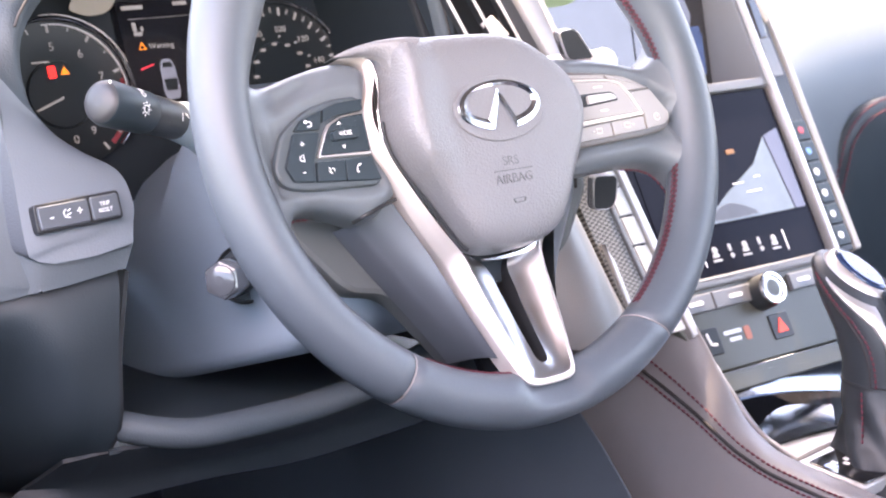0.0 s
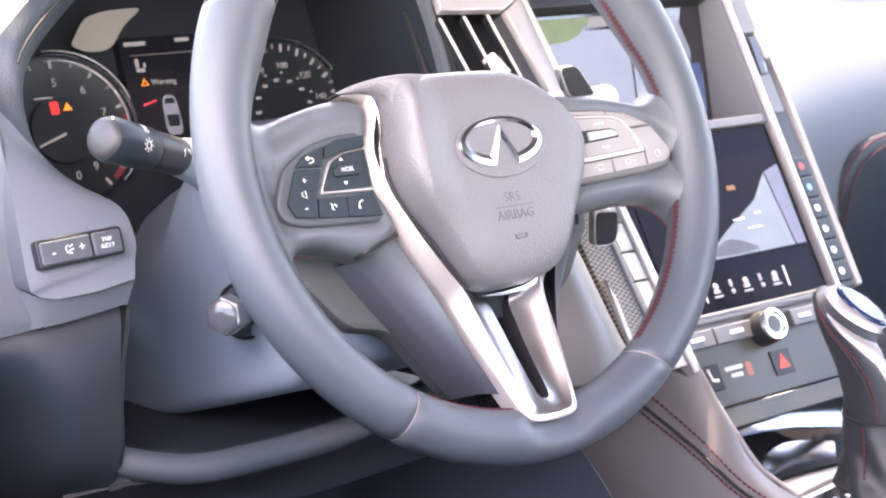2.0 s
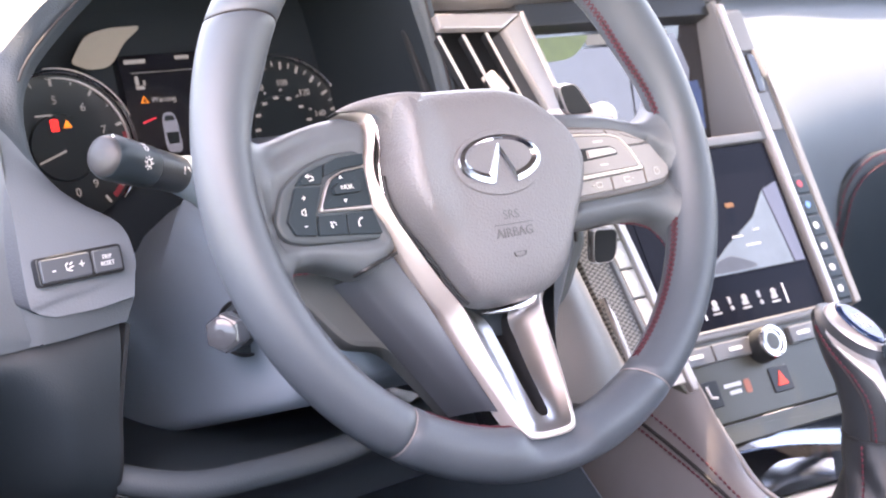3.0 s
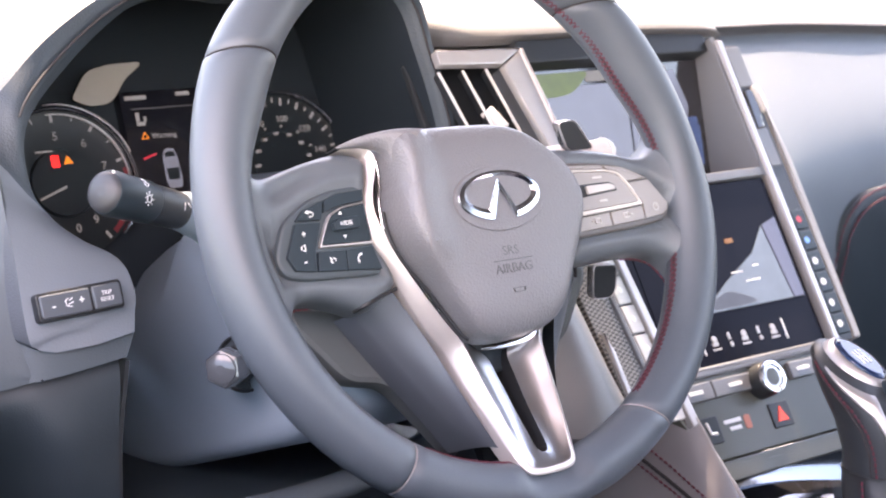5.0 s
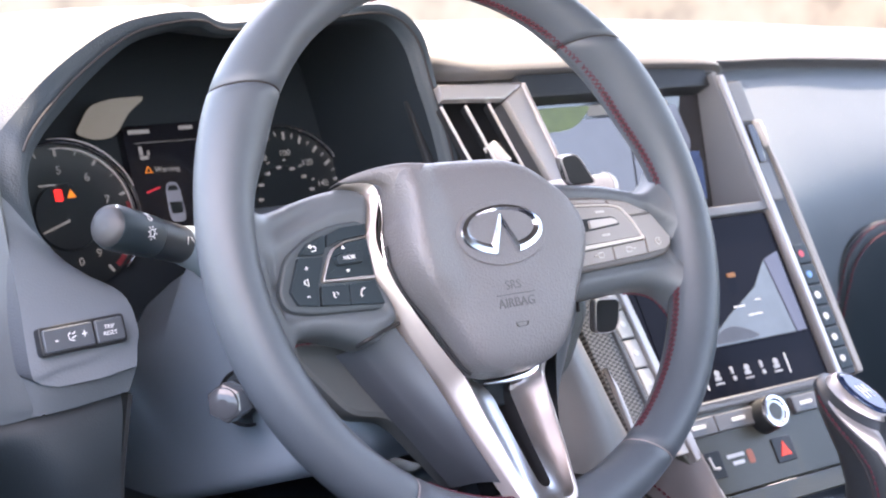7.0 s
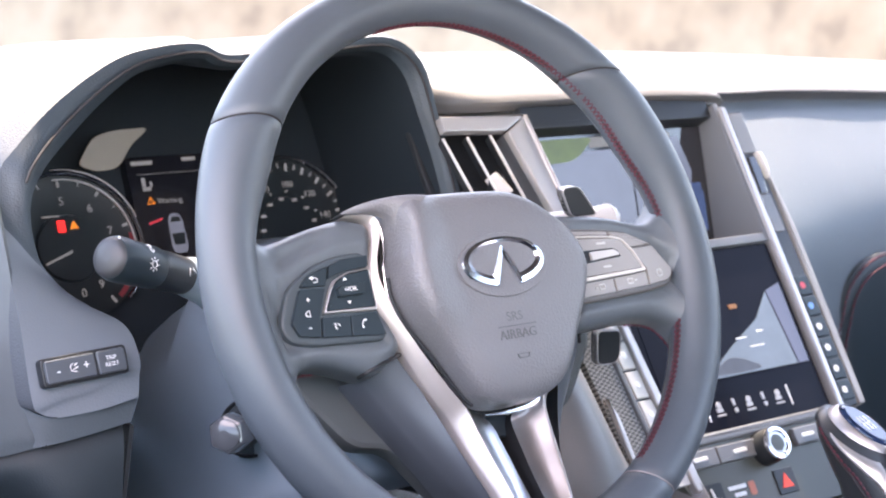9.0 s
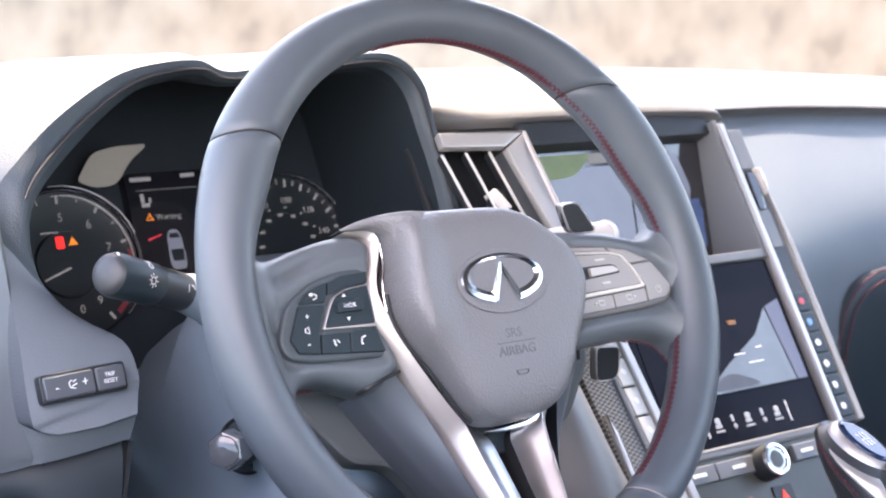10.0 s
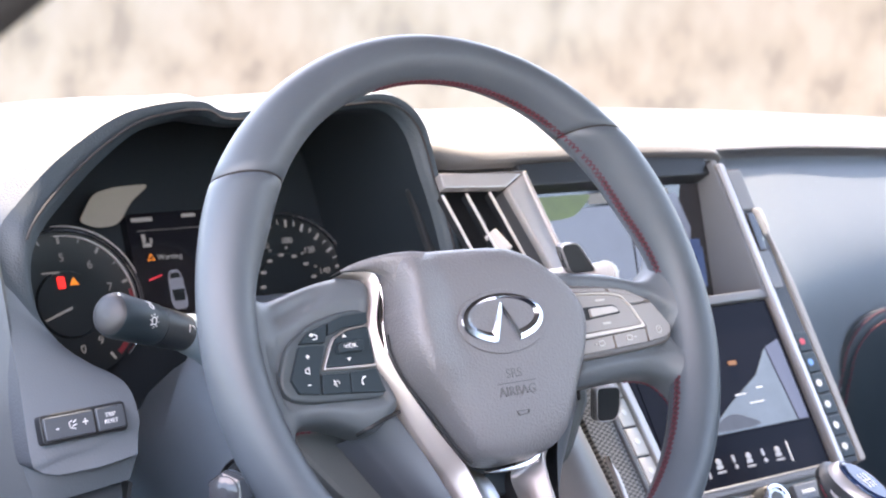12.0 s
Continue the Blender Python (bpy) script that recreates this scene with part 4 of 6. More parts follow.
    tube(o, 0.0003, 5, closed=True, bm=bm)
    for i in range(8):
        q = 2 * math.pi * i / 8
        tube([on(base + 0.24 * math.cos(q), 0.019 + 0.003 * math.sin(q)), on(base + 0.33 * math.cos(q), 0.019 + 0.0042 * math.sin(q))], 0.0003, 5, bm=bm)
    part("lamp_sign", bm, WHITE, tw, "white lamp symbol")
    bm = bmesh.new()
    o = [on(base - 0.72 + 0.13 * math.cos(q), 0.019 + 0.0018 * math.sin(q)) for q in [2 * math.pi * i / 12 for i in range(12)]]
    tube(o, 0.0003, 5, closed=True, bm=bm)
    for z in (0.0178, 0.0192, 0.0206):
        tube([on(base - 0.93, z), on(base - 1.10, z)], 0.00025, 5, bm=bm)
    part("beam_sign", bm, WHITE, tw, "white beam symbol")
    bm = bmesh.new()
    tube([on(base - 0.3, 0.055, 0.0120), on(base + 0.1, 0.055, 0.0120)], 0.0003, 5, bm=bm)
    tube([on(base - 0.3, 0.058, 0.0120), on(base - 0.1, 0.061, 0.0120)], 0.0003, 5, bm=bm)
    part("fog_sign", bm, WHITE, stalk)
    bm = bmesh.new()
    tube([on(base - 1.1, -0.006, 0.0127), on(base - 1.3, -0.004, 0.0127)], 0.0008, 5, bm=bm)
    part("ring_sign", bm, WHITE, tw)
    part("stalk_groove", tube([on(2 * math.pi * i / 24, 0.0272, 0.0125) for i in range(24)], 0.0005, 5, closed=True), BLACK, stalk)


steering_column()


# ---- dashboard ----
def dashboard():
    dash = thing("dashboard", (0.2, 0.4, -0.2), "grey grained dashboard with a hooded instrument pod", "dashboard")
    # lip of the hood, from the foot on the driver's left, over the top, to the foot beside the vent
    lip = [(-0.2175, 0.1250, -0.0858), (-0.2292, 0.1268, -0.0818), (-0.2334, 0.1290, -0.0720), (-0.232, 0.150, -0.02), (-0.232, 0.175, 0.02), (-0.224, 0.190, 0.052), (-0.209, 0.195, 0.069), (-0.177, 0.205, 0.094), (-0.134, 0.213, 0.118), (-0.100, 0.215, 0.126), (-0.070, 0.215, 0.127), (-0.054, 0.213, 0.120), (-0.032, 0.213, 0.120), (0.040, 0.215, 0.127), (0.086, 0.215, 0.128), (0.111, 0.210, 0.109), (0.117, 0.199, 0.072), (0.124, 0.185, 0.026), (0.133, 0.165, -0.06)]
    hole = [(-0.167, 0.123, -0.0802), (-0.164, 0.128, -0.069), (-0.161, 0.133, -0.058), (-0.163, 0.150, -0.040), (-0.184, 0.175, -0.026), (-0.203, 0.178, -0.004), (-0.205, 0.184, 0.040), (-0.160, 0.196, 0.076), (-0.116, 0.205, 0.107), (-0.084, 0.207, 0.116), (-0.064, 0.208, 0.1165), (-0.054, 0.206, 0.112), (-0.032, 0.206, 0.111), (0.039, 0.207, 0.117), (0.080, 0.208, 0.1175), (0.099, 0.203, 0.102), (0.106, 0.192, 0.070), (0.113, 0.178, 0.026), (0.122, 0.16, -0.06)]
    deep = [(-0.15, 0.30, -0.125), (-0.15, 0.305, -0.122), (-0.15, 0.31, -0.12), (-0.16, 0.33, -0.105), (-0.17, 0.35, -0.08), (-0.178, 0.36, -0.03), (-0.178, 0.375, 0.03), (-0.15, 0.395, 0.072), (-0.112, 0.40, 0.098), (-0.075, 0.40, 0.109), (-0.055, 0.40, 0.110), (-0.035, 0.40, 0.108), (0.0, 0.40, 0.108), (0.065, 0.40, 0.111), (0.10, 0.40, 0.106), (0.126, 0.395, 0.08), (0.134, 0.375, 0.02), (0.138, 0.36, -0.04), (0.14, 0.33, -0.10)]
    hole = [(x, lip[i][1] + 0.009, z) if i > 6 else (x, y, z) for i, (x, y, z) in enumerate(hole)]
    outer = [(x * 1.05 - 0.006, y + 0.035, z - 0.002 + 0.004 * (z > 0.05)) for x, y, z in lip]
    far = [(x * 1.22 - 0.01, y + 0.19, min(z, 0.117) - 0.004) for x, y, z in lip]
    round_ = [((a[0] + b[0]) / 2, min(a[1], b[1]) - 0.001, (a[2] + b[2]) / 2 - 0.001) for a, b in zip(lip, hole)]
    cu = [[CAR @ p for p in spline(c, 5)] for c in (far, outer, lip, round_, hole)]
    between = lambda a, b, f, dz=0.0: [p.lerp(q, f) + Vector((0, 0, dz * min(1.0, i / 5))) for i, (p, q) in enumerate(zip(a, b))]
    cu = [cu[0], between(cu[0], cu[1], 0.5, 0.004), cu[1], between(cu[1], cu[2], 0.55, 0.003), cu[2], between(cu[2], cu[3], 0.5, 0.0012), cu[3], between(cu[3], cu[4], 0.6, 0.0008), cu[4]]
    part("pod_hood", skin(cu[:5], 0.0), HOOD_TOP, dash, "soft grey hood over the instruments", sharp=80)
    # one roll in two colours: shaded along the lip, lit beside the column
    part("hood_lip", skin([c[21:] for c in cu[4:]], 0.0), HOOD_LIP_SHADE, dash, "rolled lip of the hood, shade in its colour", sharp=80)
    part("pod_face", skin([c[:22] for c in cu[4:]], 0.0), POD_FACE, dash, "grained face of the pod beside the column", sharp=80)
    seam = [CAR @ (p + Vector((0, -0.0012, 0.0004))) for p in spline(round_, 5)]
    part("hood_seam", tube(seam[29:], 0.0009, 8), SEAM, dash, "dark groove along the hood's lip")
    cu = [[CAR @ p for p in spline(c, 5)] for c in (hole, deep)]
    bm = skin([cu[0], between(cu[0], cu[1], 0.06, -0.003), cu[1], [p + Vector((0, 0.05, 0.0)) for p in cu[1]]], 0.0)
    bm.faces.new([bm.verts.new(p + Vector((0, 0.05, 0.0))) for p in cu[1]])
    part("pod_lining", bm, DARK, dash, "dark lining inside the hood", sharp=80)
    # lower edge of the pod and the panel beneath it
    seam_row = [(-0.55, 0.118, -0.070), (-0.36, 0.134, -0.078), (-0.262, 0.136, -0.083), (-0.232, 0.132, -0.0895), (-0.212, 0.126, -0.0905), (-0.165, 0.1255, -0.0888)]
    low = [[(-0.55, 0.116, -0.095), (-0.36, 0.131, -0.101), (-0.262, 0.131, -0.105), (-0.232, 0.1285, -0.1025), (-0.212, 0.1255, -0.1005), (-0.172, 0.1250, -0.0955)], seam_row]
    apron = [[(x, y - 0.0006, z) for x, y, z in low[0][2:]], [(x, y + 0.001, z + 0.009) for x, y, z in seam_row[2:]]]
    apron = [[(-0.240, r[0][1] + 0.006, r[0][2])] + r[1:] for r in apron]
    part("pod_apron", sheet(apron, 5, 3, 0.004), DASH, dash, "panel strip under the pod")
    side = [low[0][:4] + [(-0.2265, 0.1255, -0.101)], seam_row[:4] + [(-0.2265, 0.137, -0.0885)],
            [(-0.55, 0.145, -0.01), (-0.36, 0.160, -0.02), (-0.27, 0.164, -0.025), (-0.245, 0.160, -0.025), (-0.2315, 0.152, -0.02)],
            [(-0.55, 0.21, 0.04), (-0.36, 0.225, 0.035), (-0.28, 0.225, 0.035), (-0.25, 0.215, 0.04), (-0.226, 0.196, 0.05)],
            [(-0.55, 0.36, 0.072), (-0.36, 0.37, 0.078), (-0.28, 0.37, 0.08), (-0.24, 0.36, 0.082), (-0.18, 0.34, 0.086)]]
    part("side_panel", sheet(side, 5, 5, 0.004), DASH, dash, "grained panel beside the pod")
    knee = [[(-0.55, 0.122, -0.090), (-0.36, 0.138, -0.096), (-0.262, 0.138, -0.098), (-0.224, 0.136, -0.096), (-0.174, 0.136, -0.090)],
            [(-0.55, 0.118, -0.110), (-0.36, 0.134, -0.116), (-0.262, 0.131, -0.118), (-0.224, 0.126, -0.114), (-0.176, 0.126, -0.108)],
            [(-0.55, 0.145, -0.15), (-0.36, 0.160, -0.15), (-0.262, 0.150, -0.15), (-0.218, 0.121, -0.15), (-0.181, 0.121, -0.15)],
            [(-0.55, 0.21, -0.20), (-0.36, 0.215, -0.20), (-0.265, 0.195, -0.20), (-0.220, 0.136, -0.20), (-0.183, 0.122, -0.196)],
            [(-0.55, 0.30, -0.25), (-0.36, 0.29, -0.25), (-0.265, 0.255, -0.245), (-0.225, 0.190, -0.24), (-0.190, 0.148, -0.232)],
            [(-0.55, 0.36, -0.28), (-0.36, 0.34, -0.28), (-0.265, 0.30, -0.27), (-0.228, 0.245, -0.268), (-0.192, 0.19, -0.262)]]
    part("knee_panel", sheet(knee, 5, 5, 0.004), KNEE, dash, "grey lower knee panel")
    part("knee_side", sheet([[(-0.172, 0.126, -0.098), (-0.181, 0.122, -0.15), (-0.183, 0.123, -0.196), (-0.189, 0.149, -0.232)], [(-0.168, 0.30, -0.098), (-0.17, 0.30, -0.15), (-0.175, 0.3, -0.2), (-0.18, 0.3, -0.234)]], 4, 3, 0.003), BLACK, dash)
    pull = rounded([(-0.30, -0.128), (-0.252, -0.124), (-0.262, -0.158), (-0.30, -0.165)], 0.006)
    part("release_lever", plate(axes((0, 0.118, 0), (1, 0, 0), (0, -0.3, 1)), pull, -0.004, 0.006, 0.003), GREY_BTN, dash, "pale release lever low on the panel")
    # lower bar that bridges the footwell
    bar = spline([(-0.192, 0.155, -0.186), (-0.179, 0.134, -0.198), (-0.135, 0.122, -0.2105), (-0.085, 0.12, -0.2125), (-0.037, 0.12, -0.2115), (0.003, 0.12, -0.2065), (0.05, 0.12, -0.196), (0.08, 0.12, -0.187)], 5)
    part("knee_bar", tube([CAR @ p for p in bar], 0.0098, 14, flat=1.0, up=(0, 1, 0)), DASH, dash, "grey lower knee bar")
    under = [[(-0.21, 0.146, -0.218), (-0.175, 0.130, -0.212), (-0.108, 0.126, -0.218), (-0.03, 0.126, -0.217), (0.10, 0.126, -0.19)],
             [(-0.22, 0.19, -0.25), (-0.180, 0.165, -0.247), (-0.104, 0.162, -0.248), (-0.02, 0.162, -0.249), (0.10, 0.162, -0.235)],
             [(-0.24, 0.20, -0.262), (-0.184, 0.19, -0.266), (-0.10, 0.19, -0.268), (-0.01, 0.19, -0.275), (0.10, 0.19, -0.272)],
             [(-0.24, 0.40, -0.27), (-0.184, 0.40, -0.275), (-0.10, 0.40, -0.275), (-0.01, 0.40, -0.28), (0.10, 0.40, -0.28)]]
    part("knee_lip", sheet(under, 4, 3, 0.003), DARK_TRIM, dash)
    # panel coloured near black to give the shade above the pedals
    part("knee_cavity", block(axes((0, 0.36, -0.31), (1, 0, 0), (0, 0, 1)), -0.2, 0.13, 0, 0.17, 0, 0.01, 0.01), DARK, dash, "near-black panel for the shade above the pedals")
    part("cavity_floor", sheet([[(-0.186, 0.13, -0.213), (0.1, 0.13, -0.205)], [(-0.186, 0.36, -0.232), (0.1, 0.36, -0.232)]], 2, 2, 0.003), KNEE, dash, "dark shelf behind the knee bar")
    # top of the dash, the pad over the screens, and the passenger's side
    top = [[(-0.55, 0.36, 0.07), (-0.25, 0.40, 0.080), (0.0, 0.44, 0.088), (0.2, 0.42, 0.082), (0.4, 0.38, 0.075), (0.7, 0.38, 0.070), (1.02, 0.36, 0.06)],
           [(-0.55, 0.52, 0.075), (-0.25, 0.56, 0.085), (0.0, 0.58, 0.092), (0.2, 0.6, 0.094), (0.4, 0.6, 0.09), (0.7, 0.58, 0.085), (1.02, 0.52, 0.07)],
           [(-0.55, 0.62, 0.05), (-0.25, 0.72, 0.06), (0.0, 0.78, 0.065), (0.2, 0.8, 0.068), (0.4, 0.8, 0.068), (0.7, 0.76, 0.06), (1.02, 0.64, 0.05)]]
    part("dash_top", sheet(top, 5, 5, 0.006), DASH_TOP, dash, "pale sunlit top of the dashboard")
    mid = [[(0.124, 0.23, 0.070), (0.155, 0.20, 0.072), (0.20, 0.193, 0.0725), (0.30, 0.190, 0.0725), (0.385, 0.186, 0.071), (0.405, 0.192, 0.066)],
           [(0.124, 0.228, 0.082), (0.152, 0.198, 0.082), (0.20, 0.190, 0.082), (0.30, 0.187, 0.082), (0.385, 0.184, 0.079), (0.408, 0.192, 0.072)],
           [(0.124, 0.25, 0.094), (0.150, 0.23, 0.094), (0.20, 0.225, 0.094), (0.30, 0.224, 0.093), (0.385, 0.222, 0.089), (0.416, 0.23, 0.078)],
           [(0.132, 0.32, 0.097), (0.145, 0.32, 0.097), (0.20, 0.32, 0.099), (0.30, 0.32, 0.098), (0.40, 0.32, 0.093), (0.44, 0.32, 0.08)],
           [(0.142, 0.40, 0.085), (0.145, 0.40, 0.085), (0.20, 0.40, 0.086), (0.30, 0.40, 0.085), (0.42, 0.40, 0.08), (0.47, 0.40, 0.072)]]
    part("screen_hood", sheet(mid, 5, 5, 0.0), DASH_TOP, dash, "soft pad over the centre screens")
    part("screen_back", block(axes((0, 0.262, -0.05), (1, 0, 0), (0, 0, 1)), 0.122, 0.41, 0, 0.118, 0, 0.006, 0.002), BLACK, dash)
    part("hood_underside", sheet([[(0.122, 0.200, 0.070), (0.39, 0.184, 0.070)], [(0.128, 0.26, 0.066), (0.39, 0.26, 0.066)]], 3, 2, 0.003), BLACK, dash)
    pas = [[(0.425, 0.16, -0.10), (0.50, 0.18, -0.13), (0.56, 0.20, -0.15), (0.64, 0.215, -0.16), (0.8, 0.22, -0.16), (1.02, 0.20, -0.16)],
           [(0.42, 0.175, -0.02), (0.50, 0.20, -0.045), (0.60, 0.225, -0.05), (0.70, 0.235, -0.05), (0.85, 0.235, -0.05), (1.02, 0.215, -0.05)],
           [(0.415, 0.235, 0.045), (0.52, 0.285, 0.03), (0.62, 0.30, 0.028), (0.72, 0.305, 0.025), (0.85, 0.30, 0.02), (1.02, 0.28, 0.01)],
           [(0.43, 0.29, 0.064), (0.54, 0.325, 0.054), (0.64, 0.335, 0.052), (0.74, 0.335, 0.048), (0.86, 0.33, 0.042), (1.02, 0.31, 0.035)]]
    part("passenger_panel", sheet(pas, 5, 5, 0.004), PASSENGER, dash, "smooth grey passenger side panel")
    roll = [[(0.43, 0.288, 0.066), (0.54, 0.323, 0.057), (0.64, 0.333, 0.055), (0.74, 0.333, 0.051), (0.86, 0.328, 0.045), (1.02, 0.308, 0.038)],
            [(0.43, 0.282, 0.073), (0.54, 0.316, 0.066), (0.64, 0.327, 0.064), (0.74, 0.327, 0.060), (0.86, 0.322, 0.054), (1.02, 0.302, 0.047)],
            [(0.43, 0.36, 0.080), (0.54, 0.37, 0.078), (0.64, 0.38, 0.076), (0.74, 0.38, 0.074), (0.86, 0.38, 0.070), (1.02, 0.36, 0.064)]]
    roll.insert(0, [(x, y + 0.014, z - 0.022) for x, y, z in roll[0]])
    part("passenger_roll", sheet(roll, 5, 5, 0.003), DASH_TOP, dash, "rolled edge of the dash top")
    low = [[(0.43, 0.20, -0.30), (0.6, 0.235, -0.30), (1.02, 0.235, -0.30)], [(0.43, 0.19, -0.14), (0.6, 0.235, -0.14), (1.02, 0.24, -0.14)]]
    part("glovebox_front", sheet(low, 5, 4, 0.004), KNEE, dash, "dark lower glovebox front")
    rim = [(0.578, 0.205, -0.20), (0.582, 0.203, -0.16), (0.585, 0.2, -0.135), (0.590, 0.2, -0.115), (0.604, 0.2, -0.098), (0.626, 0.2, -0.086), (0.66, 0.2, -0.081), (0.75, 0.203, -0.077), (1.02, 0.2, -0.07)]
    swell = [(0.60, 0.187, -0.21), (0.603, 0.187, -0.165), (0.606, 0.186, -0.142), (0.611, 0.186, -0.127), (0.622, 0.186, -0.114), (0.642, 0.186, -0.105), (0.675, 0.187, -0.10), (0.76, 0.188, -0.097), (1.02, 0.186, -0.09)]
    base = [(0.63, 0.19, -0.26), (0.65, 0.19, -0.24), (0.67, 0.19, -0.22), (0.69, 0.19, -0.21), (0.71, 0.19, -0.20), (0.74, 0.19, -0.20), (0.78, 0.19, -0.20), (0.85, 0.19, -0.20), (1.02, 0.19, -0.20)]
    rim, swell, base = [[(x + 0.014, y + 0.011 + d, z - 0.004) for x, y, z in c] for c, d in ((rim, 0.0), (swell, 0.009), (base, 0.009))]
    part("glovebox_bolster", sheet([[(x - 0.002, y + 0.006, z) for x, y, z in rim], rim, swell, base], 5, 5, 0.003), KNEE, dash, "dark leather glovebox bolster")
    bm = stitches([CAR @ (p + Vector((0.001, -0.0035, 0.001))) for p in spline(rim, 8)], 0.0042, 0.0012, 0.0010)
    inner = [p.lerp(q, 0.45) + Vector((0.0, -0.004, 0.001)) for p, q in zip(spline(rim, 8), spline(swell, 8))]
    stitches([CAR @ p for p in inner], 0.0042, 0.0012, 0.0010, bm=bm)
    tagged(part("bolster_stitching", bm, RED, dash, "double red stitching"), kind="stuff")
    # cheek of the footwell on the console side
    cheek = [[(0.14, 0.055, -0.235), (0.14, 0.02, -0.262), (0.14, -0.03, -0.315), (0.14, -0.06, -0.4)],
             [(0.125, 0.3, -0.21), (0.125, 0.3, -0.28), (0.125, 0.3, -0.36), (0.125, 0.3, -0.5)],
             [(0.12, 0.65, -0.2), (0.12, 0.65, -0.3), (0.12, 0.65, -0.4), (0.12, 0.65, -0.6)]]
    part("footwell_cheek", sheet(cheek, 5, 4, 0.0015), CHEEK, dash, "dark grey footwell side panel")

    # dimmer and trip switches
    sw = thing("dash_switch", (-0.2, 0.13, -0.058), "dimmer and trip reset switch bank set in the pod", "switch")
    m = axes((-0.2000, 0.1285, -0.0575), (1, 0.02, 0.04), (0, 0.30, 0.95)) @ Matrix.Diagonal((0.93, 0.97, 1, 1))
    part("surround", plate(m, rect(-0.0300, -0.0090, 0.0300, 0.0090, 0.003), -0.004, 0.0025, 0.001), BLACK, sw)
    k1 = part("rocker", plate(m, rect(-0.0280, -0.0072, 0.0066, 0.0072, 0.0018), 0.0, 0.0042, 0.0010), ROCKER, sw)
    k2 = part("button", plate(m, rect(0.0082, -0.0072, 0.0280, 0.0072, 0.0018), 0.0, 0.0042, 0.0010), ROCKER, sw)
    bm = writing("-", m, -0.0195, 0.0, 0.009, 0.0043)
    writing("+", m, 0.0, 0.0003, 0.008, 0.0043, bm=bm)
    tube([m @ Vector((x, y, 0.0043)) for x, y in ((-0.0072, -0.0025), (-0.0108, -0.0015), (-0.0112, 0.0015), (-0.0092, 0.003))], 0.0004, 5, bm=bm)
    tube([m @ Vector((x, y, 0.0043)) for x, y in ((-0.0085, 0.0015), (-0.0062, 0.0028))], 0.0004, 5, bm=bm)
    tube([m @ Vector((x, y, 0.0043)) for x, y in ((-0.0095, -0.0008), (-0.006, 0.0003))], 0.0004, 5, bm=bm)
    part("rocker_markings", bm, WHITE, k1)
    bm = writing("TRIP", m, 0.0177, 0.0020, 0.0037, 0.0043)
    writing("RESET", m, 0.0177, -0.0020, 0.0037, 0.0043, bm=bm)
    part("button_writing", bm, WHITE, k2, "white letters TRIP RESET")


dashboard()


